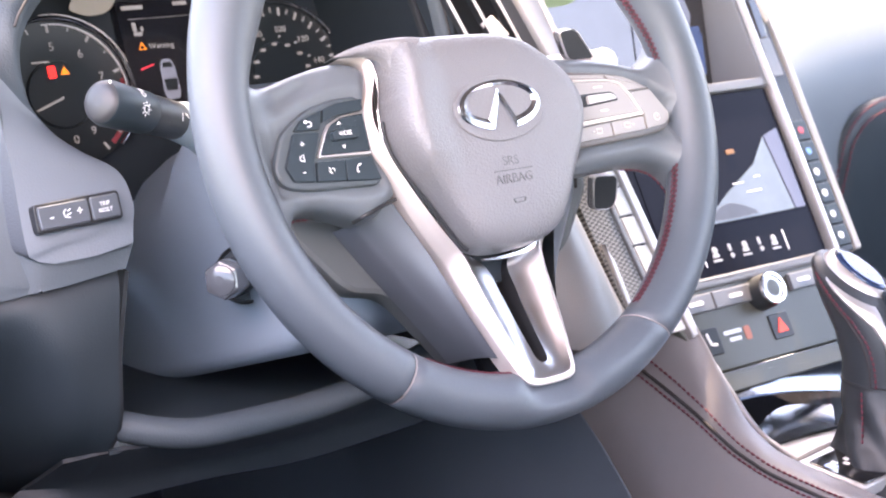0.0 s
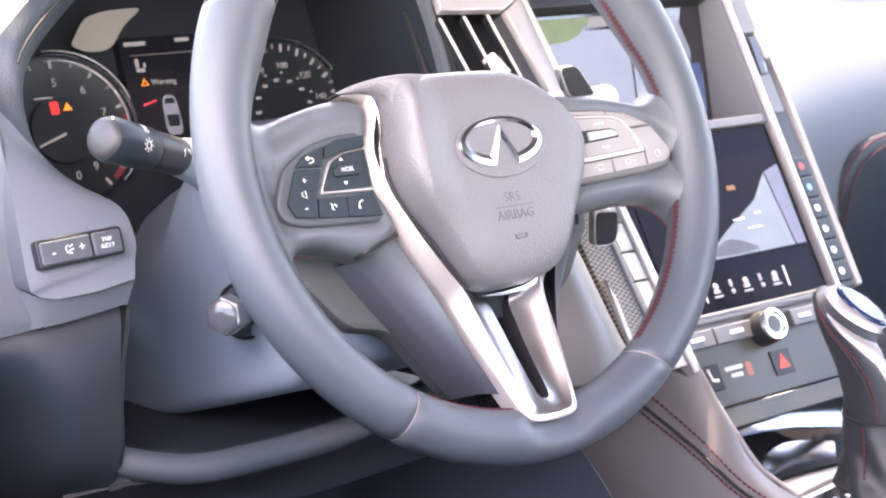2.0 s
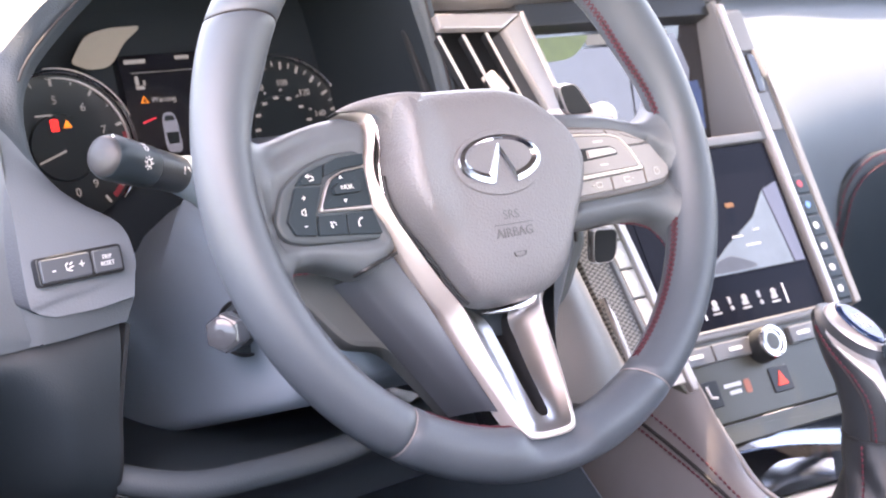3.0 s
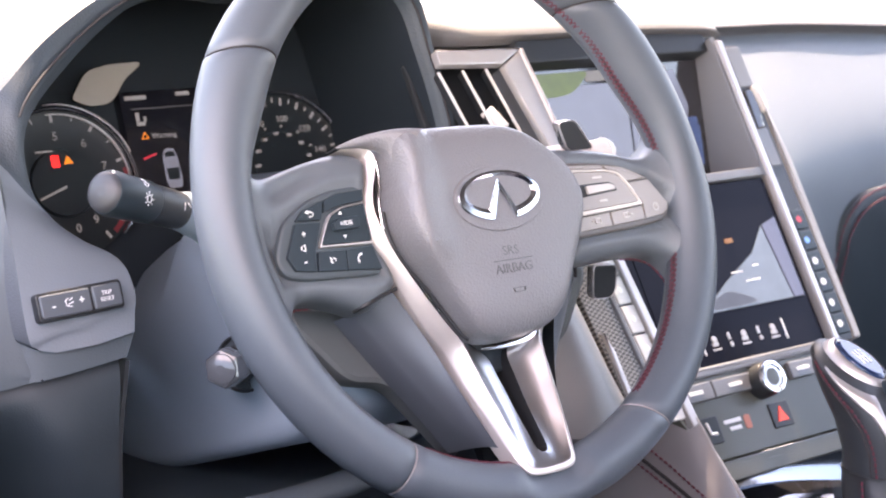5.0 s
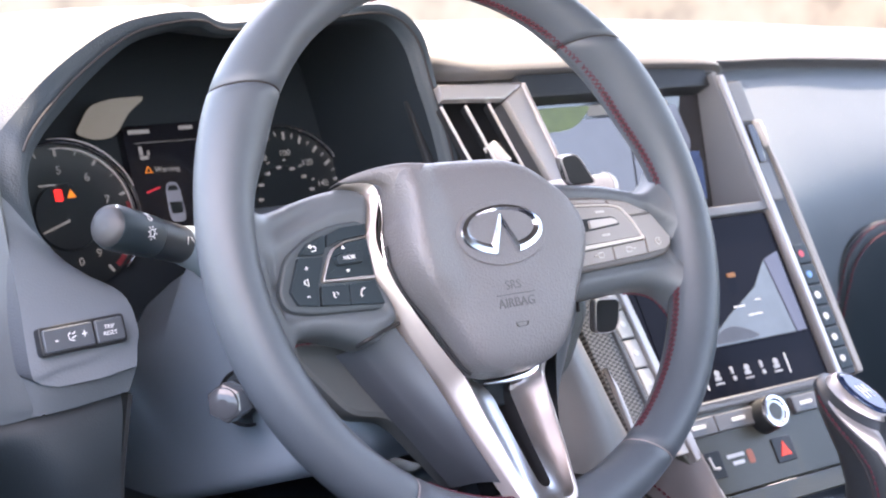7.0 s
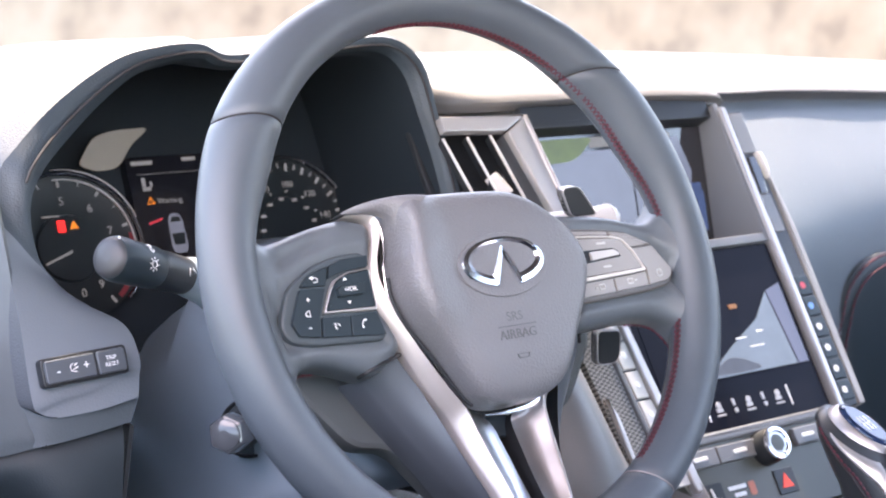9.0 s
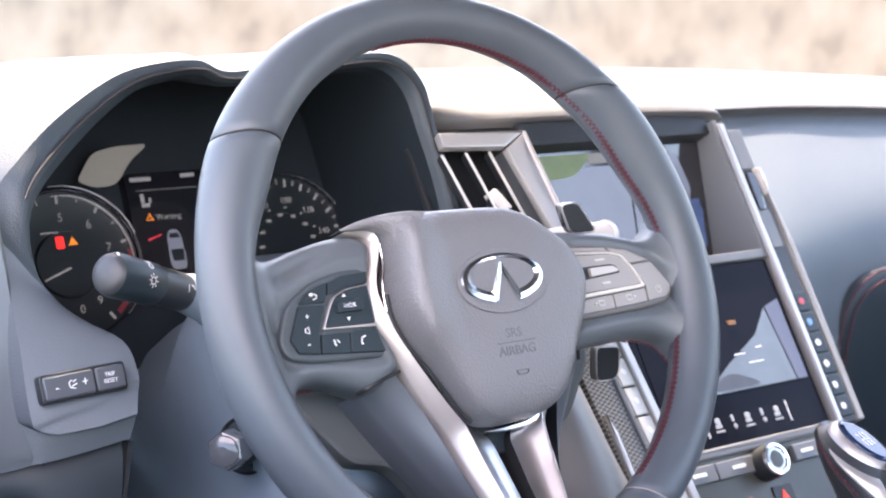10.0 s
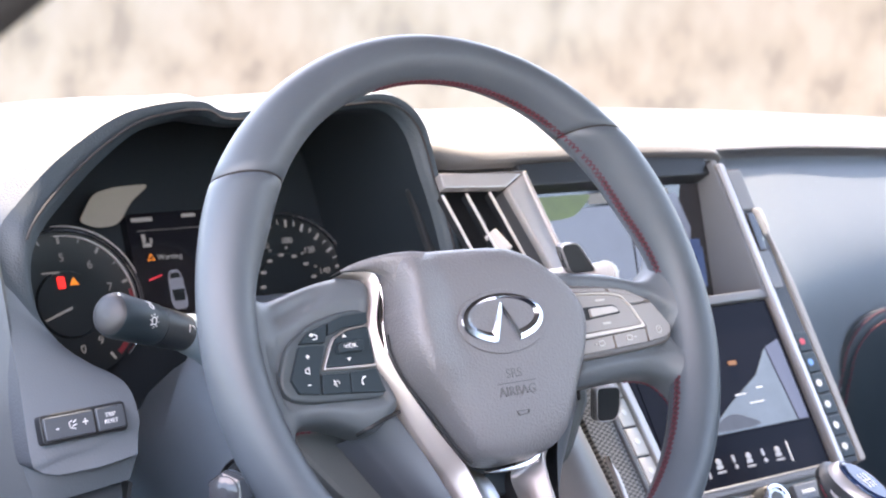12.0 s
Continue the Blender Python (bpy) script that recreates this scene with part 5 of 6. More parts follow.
# ---- instruments ----
def instruments():
    cl = thing("instrument_cluster", (0, 0.37, -0.02), "dark instrument cluster with two dials and a lit display", "instrument cluster")
    part("backplate", plate(GAUGE, rect(-0.195, -0.130, 0.160, 0.122, 0.004), -0.03, -0.012, 0.002), DARK, cl)

    def dial(name, cx, cy, r, first, last, marks, numbers, size, label):
        d = part(name, lathe(GAUGE @ Matrix.Translation((cx, cy, 0)), [(r, -0.012), (r, -0.004), (r * 0.9, -0.006), (r * 0.47, -0.0065), (r * 0.45, -0.004), (0.002, -0.004)], 48), DIAL, cl, label)
        ring = bmesh.new()
        tube([GAUGE @ Vector((cx + (r + 0.0012) * math.cos(radians(a)), cy + (r + 0.0012) * math.sin(radians(a)), 0.0)) for a in range(-50, 231, 6)], 0.0014, 8, bm=ring)
        part("bezel", ring, CHROME, d, "thin bright ring")
        bm = bmesh.new()
        for i in range(marks + 1):
            a = radians(first + (last - first) * i / marks)
            big = i % 2 == 0
            r0, r1 = r * (0.84 if big else 0.88), r * 0.955
            p, q = Vector((math.cos(a), math.sin(a), 0)), Vector((-math.sin(a), math.cos(a), 0)) * (0.0011 if big else 0.0006)
            c = Vector((cx, cy, -0.0042))
            bm.faces.new([bm.verts.new(GAUGE @ v) for v in (c + p * r0 - q, c + p * r1 - q, c + p * r1 + q, c + p * r0 + q)])
        tagged(part("scale_marking", bm, LAMP_WHITE, d, smooth=False), kind="stuff")
        bm = bmesh.new()
        for i, text in enumerate(numbers):
            a = radians(first + (last - first) * i / (len(numbers) - 1))
            if text:
                writing(text, GAUGE, cx + r * 0.64 * math.cos(a), cy + r * 0.64 * math.sin(a), size * 0.86, -0.0038, bm=bm)
        part("numbering", bm, LAMP_WHITE, d)
        return d

    tach = dial("tachometer", -0.104, -0.028, 0.055, 276, -58, 18, ["0", "1", "2", "3", "", "5", "6", "7", "8", "9"], 0.0105, "rev counter dial")
    speed = dial("speedometer", 0.085, -0.030, 0.057, 250, -21, 32, ["0", "20", "40", "60", "80", "100", "120", "140", "160"], 0.0085, "speedometer dial")
    bm = bmesh.new()
    for i in range(9):
        a = radians(238 - 28.5 * i)
        x, y = 0.085 + 0.0245 * math.cos(a), -0.030 + 0.0245 * math.sin(a)
        plate(GAUGE, rect(x - 0.0022, y - 0.0011, x + 0.0022, y + 0.0011, 0.0004), -0.005, -0.0035, 0.0001, bm)
        x, y = 0.085 + 0.031 * math.cos(a + 0.25), -0.030 + 0.031 * math.sin(a + 0.25)
        plate(GAUGE, circle(x, y, 0.0007, 8), -0.0062, -0.0038, 0.0001, bm)
    tagged(part("inner_scale", bm, LAMP_WHITE, speed, "small inner scale"), kind="stuff")
    for r0, name in ((0.0595, "outer_arc"), (0.0520, "inner_arc")):
        bm = tube([GAUGE @ Vector((-0.104 + r0 * math.cos(radians(a)), -0.028 + r0 * math.sin(radians(a)), -0.003)) for a in range(-10, 100, 5)], lambda f: 0.0003 + 0.0008 * math.sin(math.pi * f), 6)
        part(name, bm, SATIN, tach)
    bm = bmesh.new()
    for a0 in range(-50, 8, 3):
        a = radians(a0)
        p, q = Vector((math.cos(a), math.sin(a), 0)), Vector((-math.sin(a), math.cos(a), 0)) * 0.0013
        c = Vector((-0.104, -0.028, -0.0046))
        bm.faces.new([bm.verts.new(GAUGE @ v) for v in (c + p * 0.049 - q, c + p * 0.053 - q, c + p * 0.053 + q, c + p * 0.049 + q)])
    part("red_zone", bm, mat("dull_red_band", (0.25, 0.03, 0.04), 0.5), tach, smooth=False)
    part("needle", plate(GAUGE, [Vector(v) for v in ((-0.126, -0.0385), (-0.1255, -0.0400), (-0.104, -0.0325), (-0.104, -0.0305))], -0.003, -0.001, 0.0003), LAMP_WHITE, tach, "white needle at rest")
    bm = plate(GAUGE, rounded([(-0.111, -0.016), (-0.105, -0.016), (-0.105, -0.007), (-0.111, -0.007)], 0.001), -0.004, -0.003, 0.0002)
    part("red_lamp", bm, LAMP_RED, tach, "small red warning lamp")
    bm = plate(GAUGE, [Vector(v) for v in ((-0.1015, -0.0140), (-0.0945, -0.0140), (-0.098, -0.008))], -0.004, -0.003, 0.0002)
    part("amber_lamp", bm, LAMP_AMBER, tach, "small amber warning lamp")
    part("scale_writing", plate(GAUGE, rect(-0.122, -0.0042, -0.108, -0.0028, 0.0005), -0.004, -0.0036, 0.0001), LAMP_WHITE, tach)

    disp = part("centre_display", plate(GAUGE, rect(-0.048, -0.048, 0.027, 0.037, 0.004), -0.012, -0.002, 0.001), SCREEN, cl, "dark central display between the dials")
    bm = writing("Warning", GAUGE, -0.0170, 0.0008, 0.0060, -0.0018)
    plate(GAUGE, rect(-0.0435, 0.0300, -0.0255, 0.0332, 0.0005), -0.002, -0.0016, 0.0001, bm)
    plate(GAUGE, rect(0.0, 0.0312, 0.012, 0.0342, 0.0005), -0.002, -0.0016, 0.0001, bm)
    plate(GAUGE, rect(-0.04, 0.0225, 0.02, 0.0229, 0.0001), -0.002, -0.0018, 0.0001, bm)
    for x, y, w, h in ((-0.036, 0.0165, 0.003, 0.007), (-0.034, 0.011, 0.007, 0.003), (-0.030, 0.0145, 0.002, 0.004)):
        plate(GAUGE, rect(x - w / 2, y - h / 2, x + w / 2, y + h / 2, 0.0005), -0.002, -0.0016, 0.0001, bm)
    part("display_writing", bm, LAMP_WHITE, disp, "lit word Warning and small bars")
    tri = [Vector(v) for v in ((-0.0362, -0.0012), (-0.0298, -0.0012), (-0.0330, 0.0046))]
    part("warning_triangle", frame_plate(GAUGE, tri, inset(tri, 0.0012), -0.002, -0.0014, 0.0001), LAMP_AMBER, disp, "amber warning triangle")
    body = [(x - 0.0105, y * 1.12 - 0.003) for x, y in ((-0.011, -0.034), (0.000, -0.034), (0.0015, -0.028), (0.0008, -0.018), (0.0008, -0.012), (-0.0015, -0.006), (-0.0095, -0.006), (-0.0118, -0.012), (-0.0118, -0.018), (-0.0125, -0.028))]
    m = mat("display_car_picture", (0.13, 0.15, 0.20), 0.4, glow=((0.5, 0.58, 0.75), 0.018))
    part("car_picture", plate(GAUGE, rounded(body, 0.003), -0.002, -0.0014, 0.0004), m, disp, "small pale car drawn from above")
    part("car_glass", plate(GAUGE, rounded([(-0.0205, -0.0345), (-0.0115, -0.0345), (-0.0105, -0.0255), (-0.0215, -0.0255)], 0.001), -0.0014, -0.0010, 0.0001), DIAL, disp)
    part("car_glass", plate(GAUGE, rounded([(-0.0205, -0.0165), (-0.0118, -0.0165), (-0.0128, -0.0125), (-0.0195, -0.0125)], 0.001), -0.0014, -0.0010, 0.0001), DIAL, disp)
    part("red_mark", plate(GAUGE, [Vector(v) for v in ((-0.038, -0.0155), (-0.0265, -0.0125), (-0.0265, -0.0137), (-0.038, -0.0172))][::-1], -0.002, -0.0014, 0.0001), mat("dull_red_mark", (0.3, 0.02, 0.03), 0.5, glow=((1, 0.05, 0.1), 0.05)), disp)
    # reflection in the cluster glass, modelled as a thin pale plate
    glare_outline = rounded(mm([(-89.5, 31.8), (-76, 50), (-70, 53.8), (-54, 57.1), (-27.7, 58), (-28.5, 54.8), (-42.7, 45.2), (-55, 30), (-62, 26.5), (-76, 26)]), 0.005)
    part("glass_reflection", plate(GAUGE, glare_outline, 0.004, 0.0048, 0.0003), mat("cream_glass_reflection", (0.40, 0.37, 0.32), 0.7), cl, "pale cream reflection in the glass above the rev counter")


instruments()


# ---- centre stack ----
def air_vent():
    v = thing("air_vent", (0.14, 0.16, 0.03), "slatted air vent in a satin silver frame", "air vent")
    # frame: along the top and down the side next to the screen
    part("vent_frame", plate(STACK, rounded([(-0.1925, 0.2533), (-0.1362, 0.2508), (-0.1145, 0.2625), (-0.1925, 0.2649)], 0.001), -0.004, 0.003, 0.0012), SATIN, v, "satin silver top bar of the vent frame")
    part("vent_frame", plate(STACK, rounded([(-0.1080, 0.130), (-0.0980, 0.130), (-0.1142, 0.2622), (-0.1355, 0.2500)], 0.001), -0.004, 0.0028, 0.0012), SATIN, v, "satin silver side bar of the vent frame")
    part("frame_edge", plate(STACK, rounded([(-0.1010, 0.130), (-0.0976, 0.130), (-0.1136, 0.2626), (-0.1168, 0.2612)], 0.0008), -0.004, 0.0046, 0.0010), TRIM, v, "bright outer edge of the vent frame")
    part("vent_duct", plate(STACK, rect(-0.186, 0.10, -0.100, 0.278, 0.003), -0.05, -0.045, 0.002), BLACK, v)
    # slats lean with the frame
    slant = STACK @ Matrix(((1, -0.215, 0, 0.0542), (0, 1, 0, 0), (0, 0, 1, 0), (0, 0, 0, 1)))
    for x in (-0.1895, -0.1675, -0.1460):
        m = slant @ Matrix.Translation((x, 0, -0.009)) @ Matrix.Rotation(radians(-14), 4, "Y")
        sl = part("slat", plate(m, rect(-0.0008, 0.130, 0.0008, 0.2515, 0.0006), -0.005, 0.004, 0.0006), BLACK, v)
        part("slat_edge", plate(m, rect(-0.0010, 0.131, 0.0010, 0.251, 0.0006), 0.0035, 0.0052, 0.0005), LIGHT_BTN, sl)
    part("cross_vane", plate(STACK, rect(-0.190, 0.168, -0.127, 0.172, 0.001), -0.05, -0.034, 0.001), BLACK, v)
    part("vent_tab", plate(STACK, rounded([(-0.1622, 0.2180), (-0.1590, 0.2190), (-0.1490, 0.2030), (-0.1530, 0.2020)], 0.0015), -0.010, 0.003, 0.0015), LIGHT_BTN, v, "pale slat slider")


def stack_core():
    c = thing("stack_core", (0.29, 0.2, -0.1), "dark carrier behind the centre screens", "carrier", kind="structure")
    part("carrier", plate(STACK, rect(-0.085, -0.04, 0.128, 0.272, 0.004), -0.12, -0.062, 0.002), BLACK, c)


def upper_screen():
    s = thing("upper_screen", (0.29, 0.16, 0.02), "recessed navigation screen reflecting the sky", "screen")
    face = STACK @ Matrix.Translation((0, 0.2, -0.038)) @ Matrix.Rotation(radians(18), 4, "X")
    part("screen_panel", plate(face, rect(-0.112, -0.066, 0.089, 0.066, 0.002), -0.009, 0.0, 0.001), GLOSS, s)
    part("display", plate(face, rect(-0.106, -0.056, 0.0835, 0.056, 0.002), 0.0, 0.0008, 0.0003), SCREEN, s, "glossy display glass")
    part("side_wall", plate(STACK, rounded([(0.0865, 0.140), (0.0925, 0.140), (0.0925, 0.262), (0.0865, 0.262)], 0.001), -0.06, 0.0015, 0.001), GREY_BTN, s, "grey side wall of the recess")
    part("side_wall", plate(STACK, rounded([(-0.1125, 0.140), (-0.1095, 0.140), (-0.1095, 0.262), (-0.1125, 0.262)], 0.001), -0.045, 0.0, 0.001), GREY_BTN, s)
    part("top_filler", plate(STACK, rect(-0.112, 0.2535, 0.0865, 0.272, 0.001), -0.06, -0.004, 0.001), BLACK, s, "black shade under the soft pad")
    part("ledge", plate(STACK, rect(-0.112, 0.140, 0.0925, 0.1475, 0.001), -0.06, 0.001, 0.001), GREY_BTN, s, "grey ledge under the screen")
    # sky and greenery mirrored in the glass, painted as thin glowing plates
    sky_reflection = mat("painted_sky_reflection", (0.05, 0.06, 0.09), 0.25, glow=((0.40, 0.52, 0.80), 0.040), vary=0.25, vary_size=30)
    part("display_patch", plate(face, rect(-0.100, -0.050, 0.0030, 0.0430, 0.001), 0.0008, 0.0011, 0.0001), sky_reflection, s, "pale blue glowing patch on the display")
    part("display_patch", plate(face, rounded([(0.0050, -0.050), (0.0560, -0.050), (0.0700, 0.020), (0.0580, 0.050), (0.0050, 0.0440)], 0.001), 0.0008, 0.0012, 0.0001), sky_reflection, s, "pale blue glowing patch on the display")
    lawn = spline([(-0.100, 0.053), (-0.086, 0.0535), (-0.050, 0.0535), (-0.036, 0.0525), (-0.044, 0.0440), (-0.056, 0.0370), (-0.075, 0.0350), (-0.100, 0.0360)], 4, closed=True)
    part("lawn_reflection", plate(face, lawn, 0.0008, 0.0014, 0.0001), mat("green_lawn_reflection", (0.06, 0.09, 0.02), 0.3, glow=((0.16, 0.26, 0.05), 0.028), vary=0.4, vary_size=60), s, "green reflection painted on the display")
    part("display_path", plate(face, rect(-0.038, 0.0452, 0.050, 0.0535, 0.001), 0.0008, 0.0012, 0.0001), mat("grey_display_patch", (0.08, 0.08, 0.08), 0.3, glow=((0.30, 0.30, 0.30), 0.04)), s, "grey band in the painted reflection")
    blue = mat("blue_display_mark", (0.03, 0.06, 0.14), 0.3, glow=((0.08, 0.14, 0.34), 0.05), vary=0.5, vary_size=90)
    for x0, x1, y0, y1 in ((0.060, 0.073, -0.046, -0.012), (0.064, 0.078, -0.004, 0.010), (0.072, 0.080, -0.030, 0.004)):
        part("display_mark", plate(face, rect(x0, y0, x1, y1, 0.002), 0.0008, 0.0015, 0.0002), blue, s, "dark blue shape on the display")


def lower_screen():
    s = thing("touch_screen", (0.29, 0.09, -0.07), "black touch screen with a row of pale function keys", "screen")
    part("bezel", plate(STACK, rect(-0.085, -0.002, 0.0885, 0.139, 0.002), -0.012, -0.0015, 0.001), DISPLAY, s)
    part("display", plate(STACK, rect(-0.078, 0.037, 0.083, 0.134, 0.001), -0.0015, -0.0009, 0.0002), DISPLAY, s, "dark display glass")
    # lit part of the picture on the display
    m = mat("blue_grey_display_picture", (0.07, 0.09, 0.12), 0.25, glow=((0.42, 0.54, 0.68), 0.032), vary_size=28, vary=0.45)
    part("display_patch", plate(STACK, [Vector(p) for p in ((-0.0245, 0.0385), (0.0700, 0.0385), (0.0640, 0.0990), (0.0440, 0.0790), (0.0055, 0.0600), (-0.0150, 0.0480))], -0.0009, -0.0004, 0.0001), m, s, "pale blue glowing patch on the display")
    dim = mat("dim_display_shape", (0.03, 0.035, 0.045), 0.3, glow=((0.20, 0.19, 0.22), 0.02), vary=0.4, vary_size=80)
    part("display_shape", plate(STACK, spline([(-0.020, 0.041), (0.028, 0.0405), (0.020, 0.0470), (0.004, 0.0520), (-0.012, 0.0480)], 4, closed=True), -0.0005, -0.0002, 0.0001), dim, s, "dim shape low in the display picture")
    bm = bmesh.new()
    for x, y, w in ((0.020, 0.066, 0.012), (0.042, 0.069, 0.007), (0.034, 0.058, 0.016)):
        plate(STACK, rect(x - w / 2, y - 0.0006, x + w / 2, y + 0.0006, 0.0003), -0.0005, -0.0002, 0.0001, bm)
    part("display_lines", bm, WHITE, s, "short pale lines of display text")
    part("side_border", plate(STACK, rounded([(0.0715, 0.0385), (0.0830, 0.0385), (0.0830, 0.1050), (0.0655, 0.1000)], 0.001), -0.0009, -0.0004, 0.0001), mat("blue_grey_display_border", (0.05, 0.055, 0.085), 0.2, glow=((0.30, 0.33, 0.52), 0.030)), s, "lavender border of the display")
    part("display_icon", plate(STACK, rect(0.019, 0.0895, 0.028, 0.0932, 0.001), -0.0004, 0.0001, 0.0002), mat("dull_amber_icon", (0.30, 0.12, 0.03), 0.5), s, "small amber icon")
    sign = mat("dim_white_display_sign", (0.42, 0.42, 0.44), 0.4)
    for k in range(5):
        x = -0.028 + k * 0.0160
        if k % 2:
            bm = plate(STACK, rect(x - 0.0016, 0.0165, x + 0.0012, 0.0222, 0.0010), -0.0016, -0.0008, 0.0002)
            plate(STACK, circle(x + 0.0004, 0.0130, 0.0020, 10), -0.0016, -0.0008, 0.0003, bm)
        else:
            bm = plate(STACK, circle(x, 0.0190, 0.0028, 10), -0.0016, -0.0008, 0.0003)
            plate(STACK, rect(x - 0.0036, 0.0136, x + 0.0028, 0.0166, 0.0008), -0.0016, -0.0008, 0.0002, bm)
            plate(STACK, rect(x - 0.0046, 0.0104, x + 0.0044, 0.0120, 0.0005), -0.0016, -0.0008, 0.0002, bm)
        part("function_key", bm, sign, s, "white function sign")
    for x in (-0.041, 0.048):
        part("key_divider", plate(STACK, rect(x - 0.0007, 0.008, x + 0.0007, 0.024, 0.0003), -0.0016, -0.0008, 0.0002), WHITE, s)


def stack_trim():
    t = thing("stack_trim", (0.295, 0.05, -0.1), "satin silver strips with switch columns and carbon inlay", "trim")
    # the column next to the driver leans in towards its foot
    lean = STACK @ Matrix(((1, -0.117, 0, 0.0106), (0, 1, 0, 0), (0, 0, 1, 0), (0, 0, 0, 1)))
    part("silver_strip", plate(lean, rect(-0.0985, -0.040, -0.0905, 0.13, 0.001), -0.01, 0.0042, 0.0016), SATIN, t, "bright silver strip")
    part("switch_column", plate(lean, rect(-0.1130, -0.018, -0.0990, 0.126, 0.002), -0.012, 0.0005, 0.001), BLACK, t, "dark switch column")
    for k in range(7):
        y = -0.022 + k * 0.0225
        kk = part("switch", plate(lean, rect(-0.1122, y - 0.0104, -0.0994, y + 0.0104, 0.0012), -0.002, 0.0022, 0.0009), LIGHT_BTN, t)
        part("switch_sign", plate(lean, circle(-0.1058, y, 0.0026, 8), 0.0018, 0.0026, 0.0002), WHITE, kk)
    part("inlay_edge", plate(lean, rect(-0.1175, -0.026, -0.1135, 0.13, 0.001), -0.01, 0.0025, 0.001), GREY_BTN, t)
    part("carbon_inlay", plate(lean, rect(-0.1440, -0.022, -0.1180, 0.13, 0.002), -0.012, 0.001, 0.001), CARBON, t, "woven carbon inlay")
    part("inner_edge", plate(lean, rounded([(-0.1435, -0.018), (-0.1395, -0.020), (-0.1365, 0.026), (-0.1400, 0.040)], 0.001), 0.0, 0.004, 0.001), SATIN, t, "short silver edge")
    top = 0.2585
    part("silver_strip", plate(STACK, rect(0.0905, -0.004, 0.0975, top, 0.001), -0.01, 0.0042, 0.0016), SATIN, t, "bright silver strip")
    part("switch_column", plate(STACK, rect(0.0985, -0.004, 0.1165, top - 0.004, 0.002), -0.012, 0.0005, 0.001), BLACK, t, "dark switch column")
    signs = (("red_switch_sign", (0.55, 0.05, 0.07)), ("blue_switch_sign", (0.12, 0.3, 0.65)))
    for k in range(6):
        y = 0.0095 + k * 0.0178
        kk = part("switch", plate(STACK, rect(0.0998, y - 0.0082, 0.1155, y + 0.0082, 0.0015), -0.002, 0.0022, 0.0009), BUTTON, t)
        ink = mat(*signs[5 - k], 0.4) if k > 3 else WHITE
        part("switch_sign", plate(STACK, circle(0.106, y, 0.0030, 8), 0.0018, 0.0026, 0.0002), ink, kk)
    part("column_head", plate(STACK, rect(0.0990, 0.216, 0.1160, top - 0.006, 0.003), 0.0, 0.0022, 0.001), GREY_BTN, t, "pale grey head of the switch column")
    part("slot_dish", plate(STACK, rounded([(0.1000, 0.146), (0.1125, 0.146), (0.1125, 0.180), (0.1000, 0.180)], 0.003), 0.0, 0.0016, 0.0008), GREY_BTN, t, "grey dish below the slot")
    part("disc_slot", plate(STACK, rounded([(0.1000, 0.179), (0.1085, 0.179), (0.1115, 0.200), (0.1105, 0.213), (0.1015, 0.213)], 0.002), 0.0, 0.0030, 0.001), GLOSS, t)
    part("slot_knob", plate(STACK, rounded([(0.1145, 0.192), (0.1180, 0.194), (0.1195, 0.207), (0.1180, 0.2155), (0.1120, 0.2165), (0.1125, 0.206)], 0.002), 0.0, 0.0055, 0.0022), LIGHT_BTN, t)
    part("outer_strip", plate(STACK, rounded([(0.1175, -0.004), (0.1255, -0.004), (0.1265, 0.150), (0.1215, 0.195), (0.1175, 0.200)], 0.002), -0.02, 0.0015, 0.0015), PALE_BTN, t, "pale outer border")


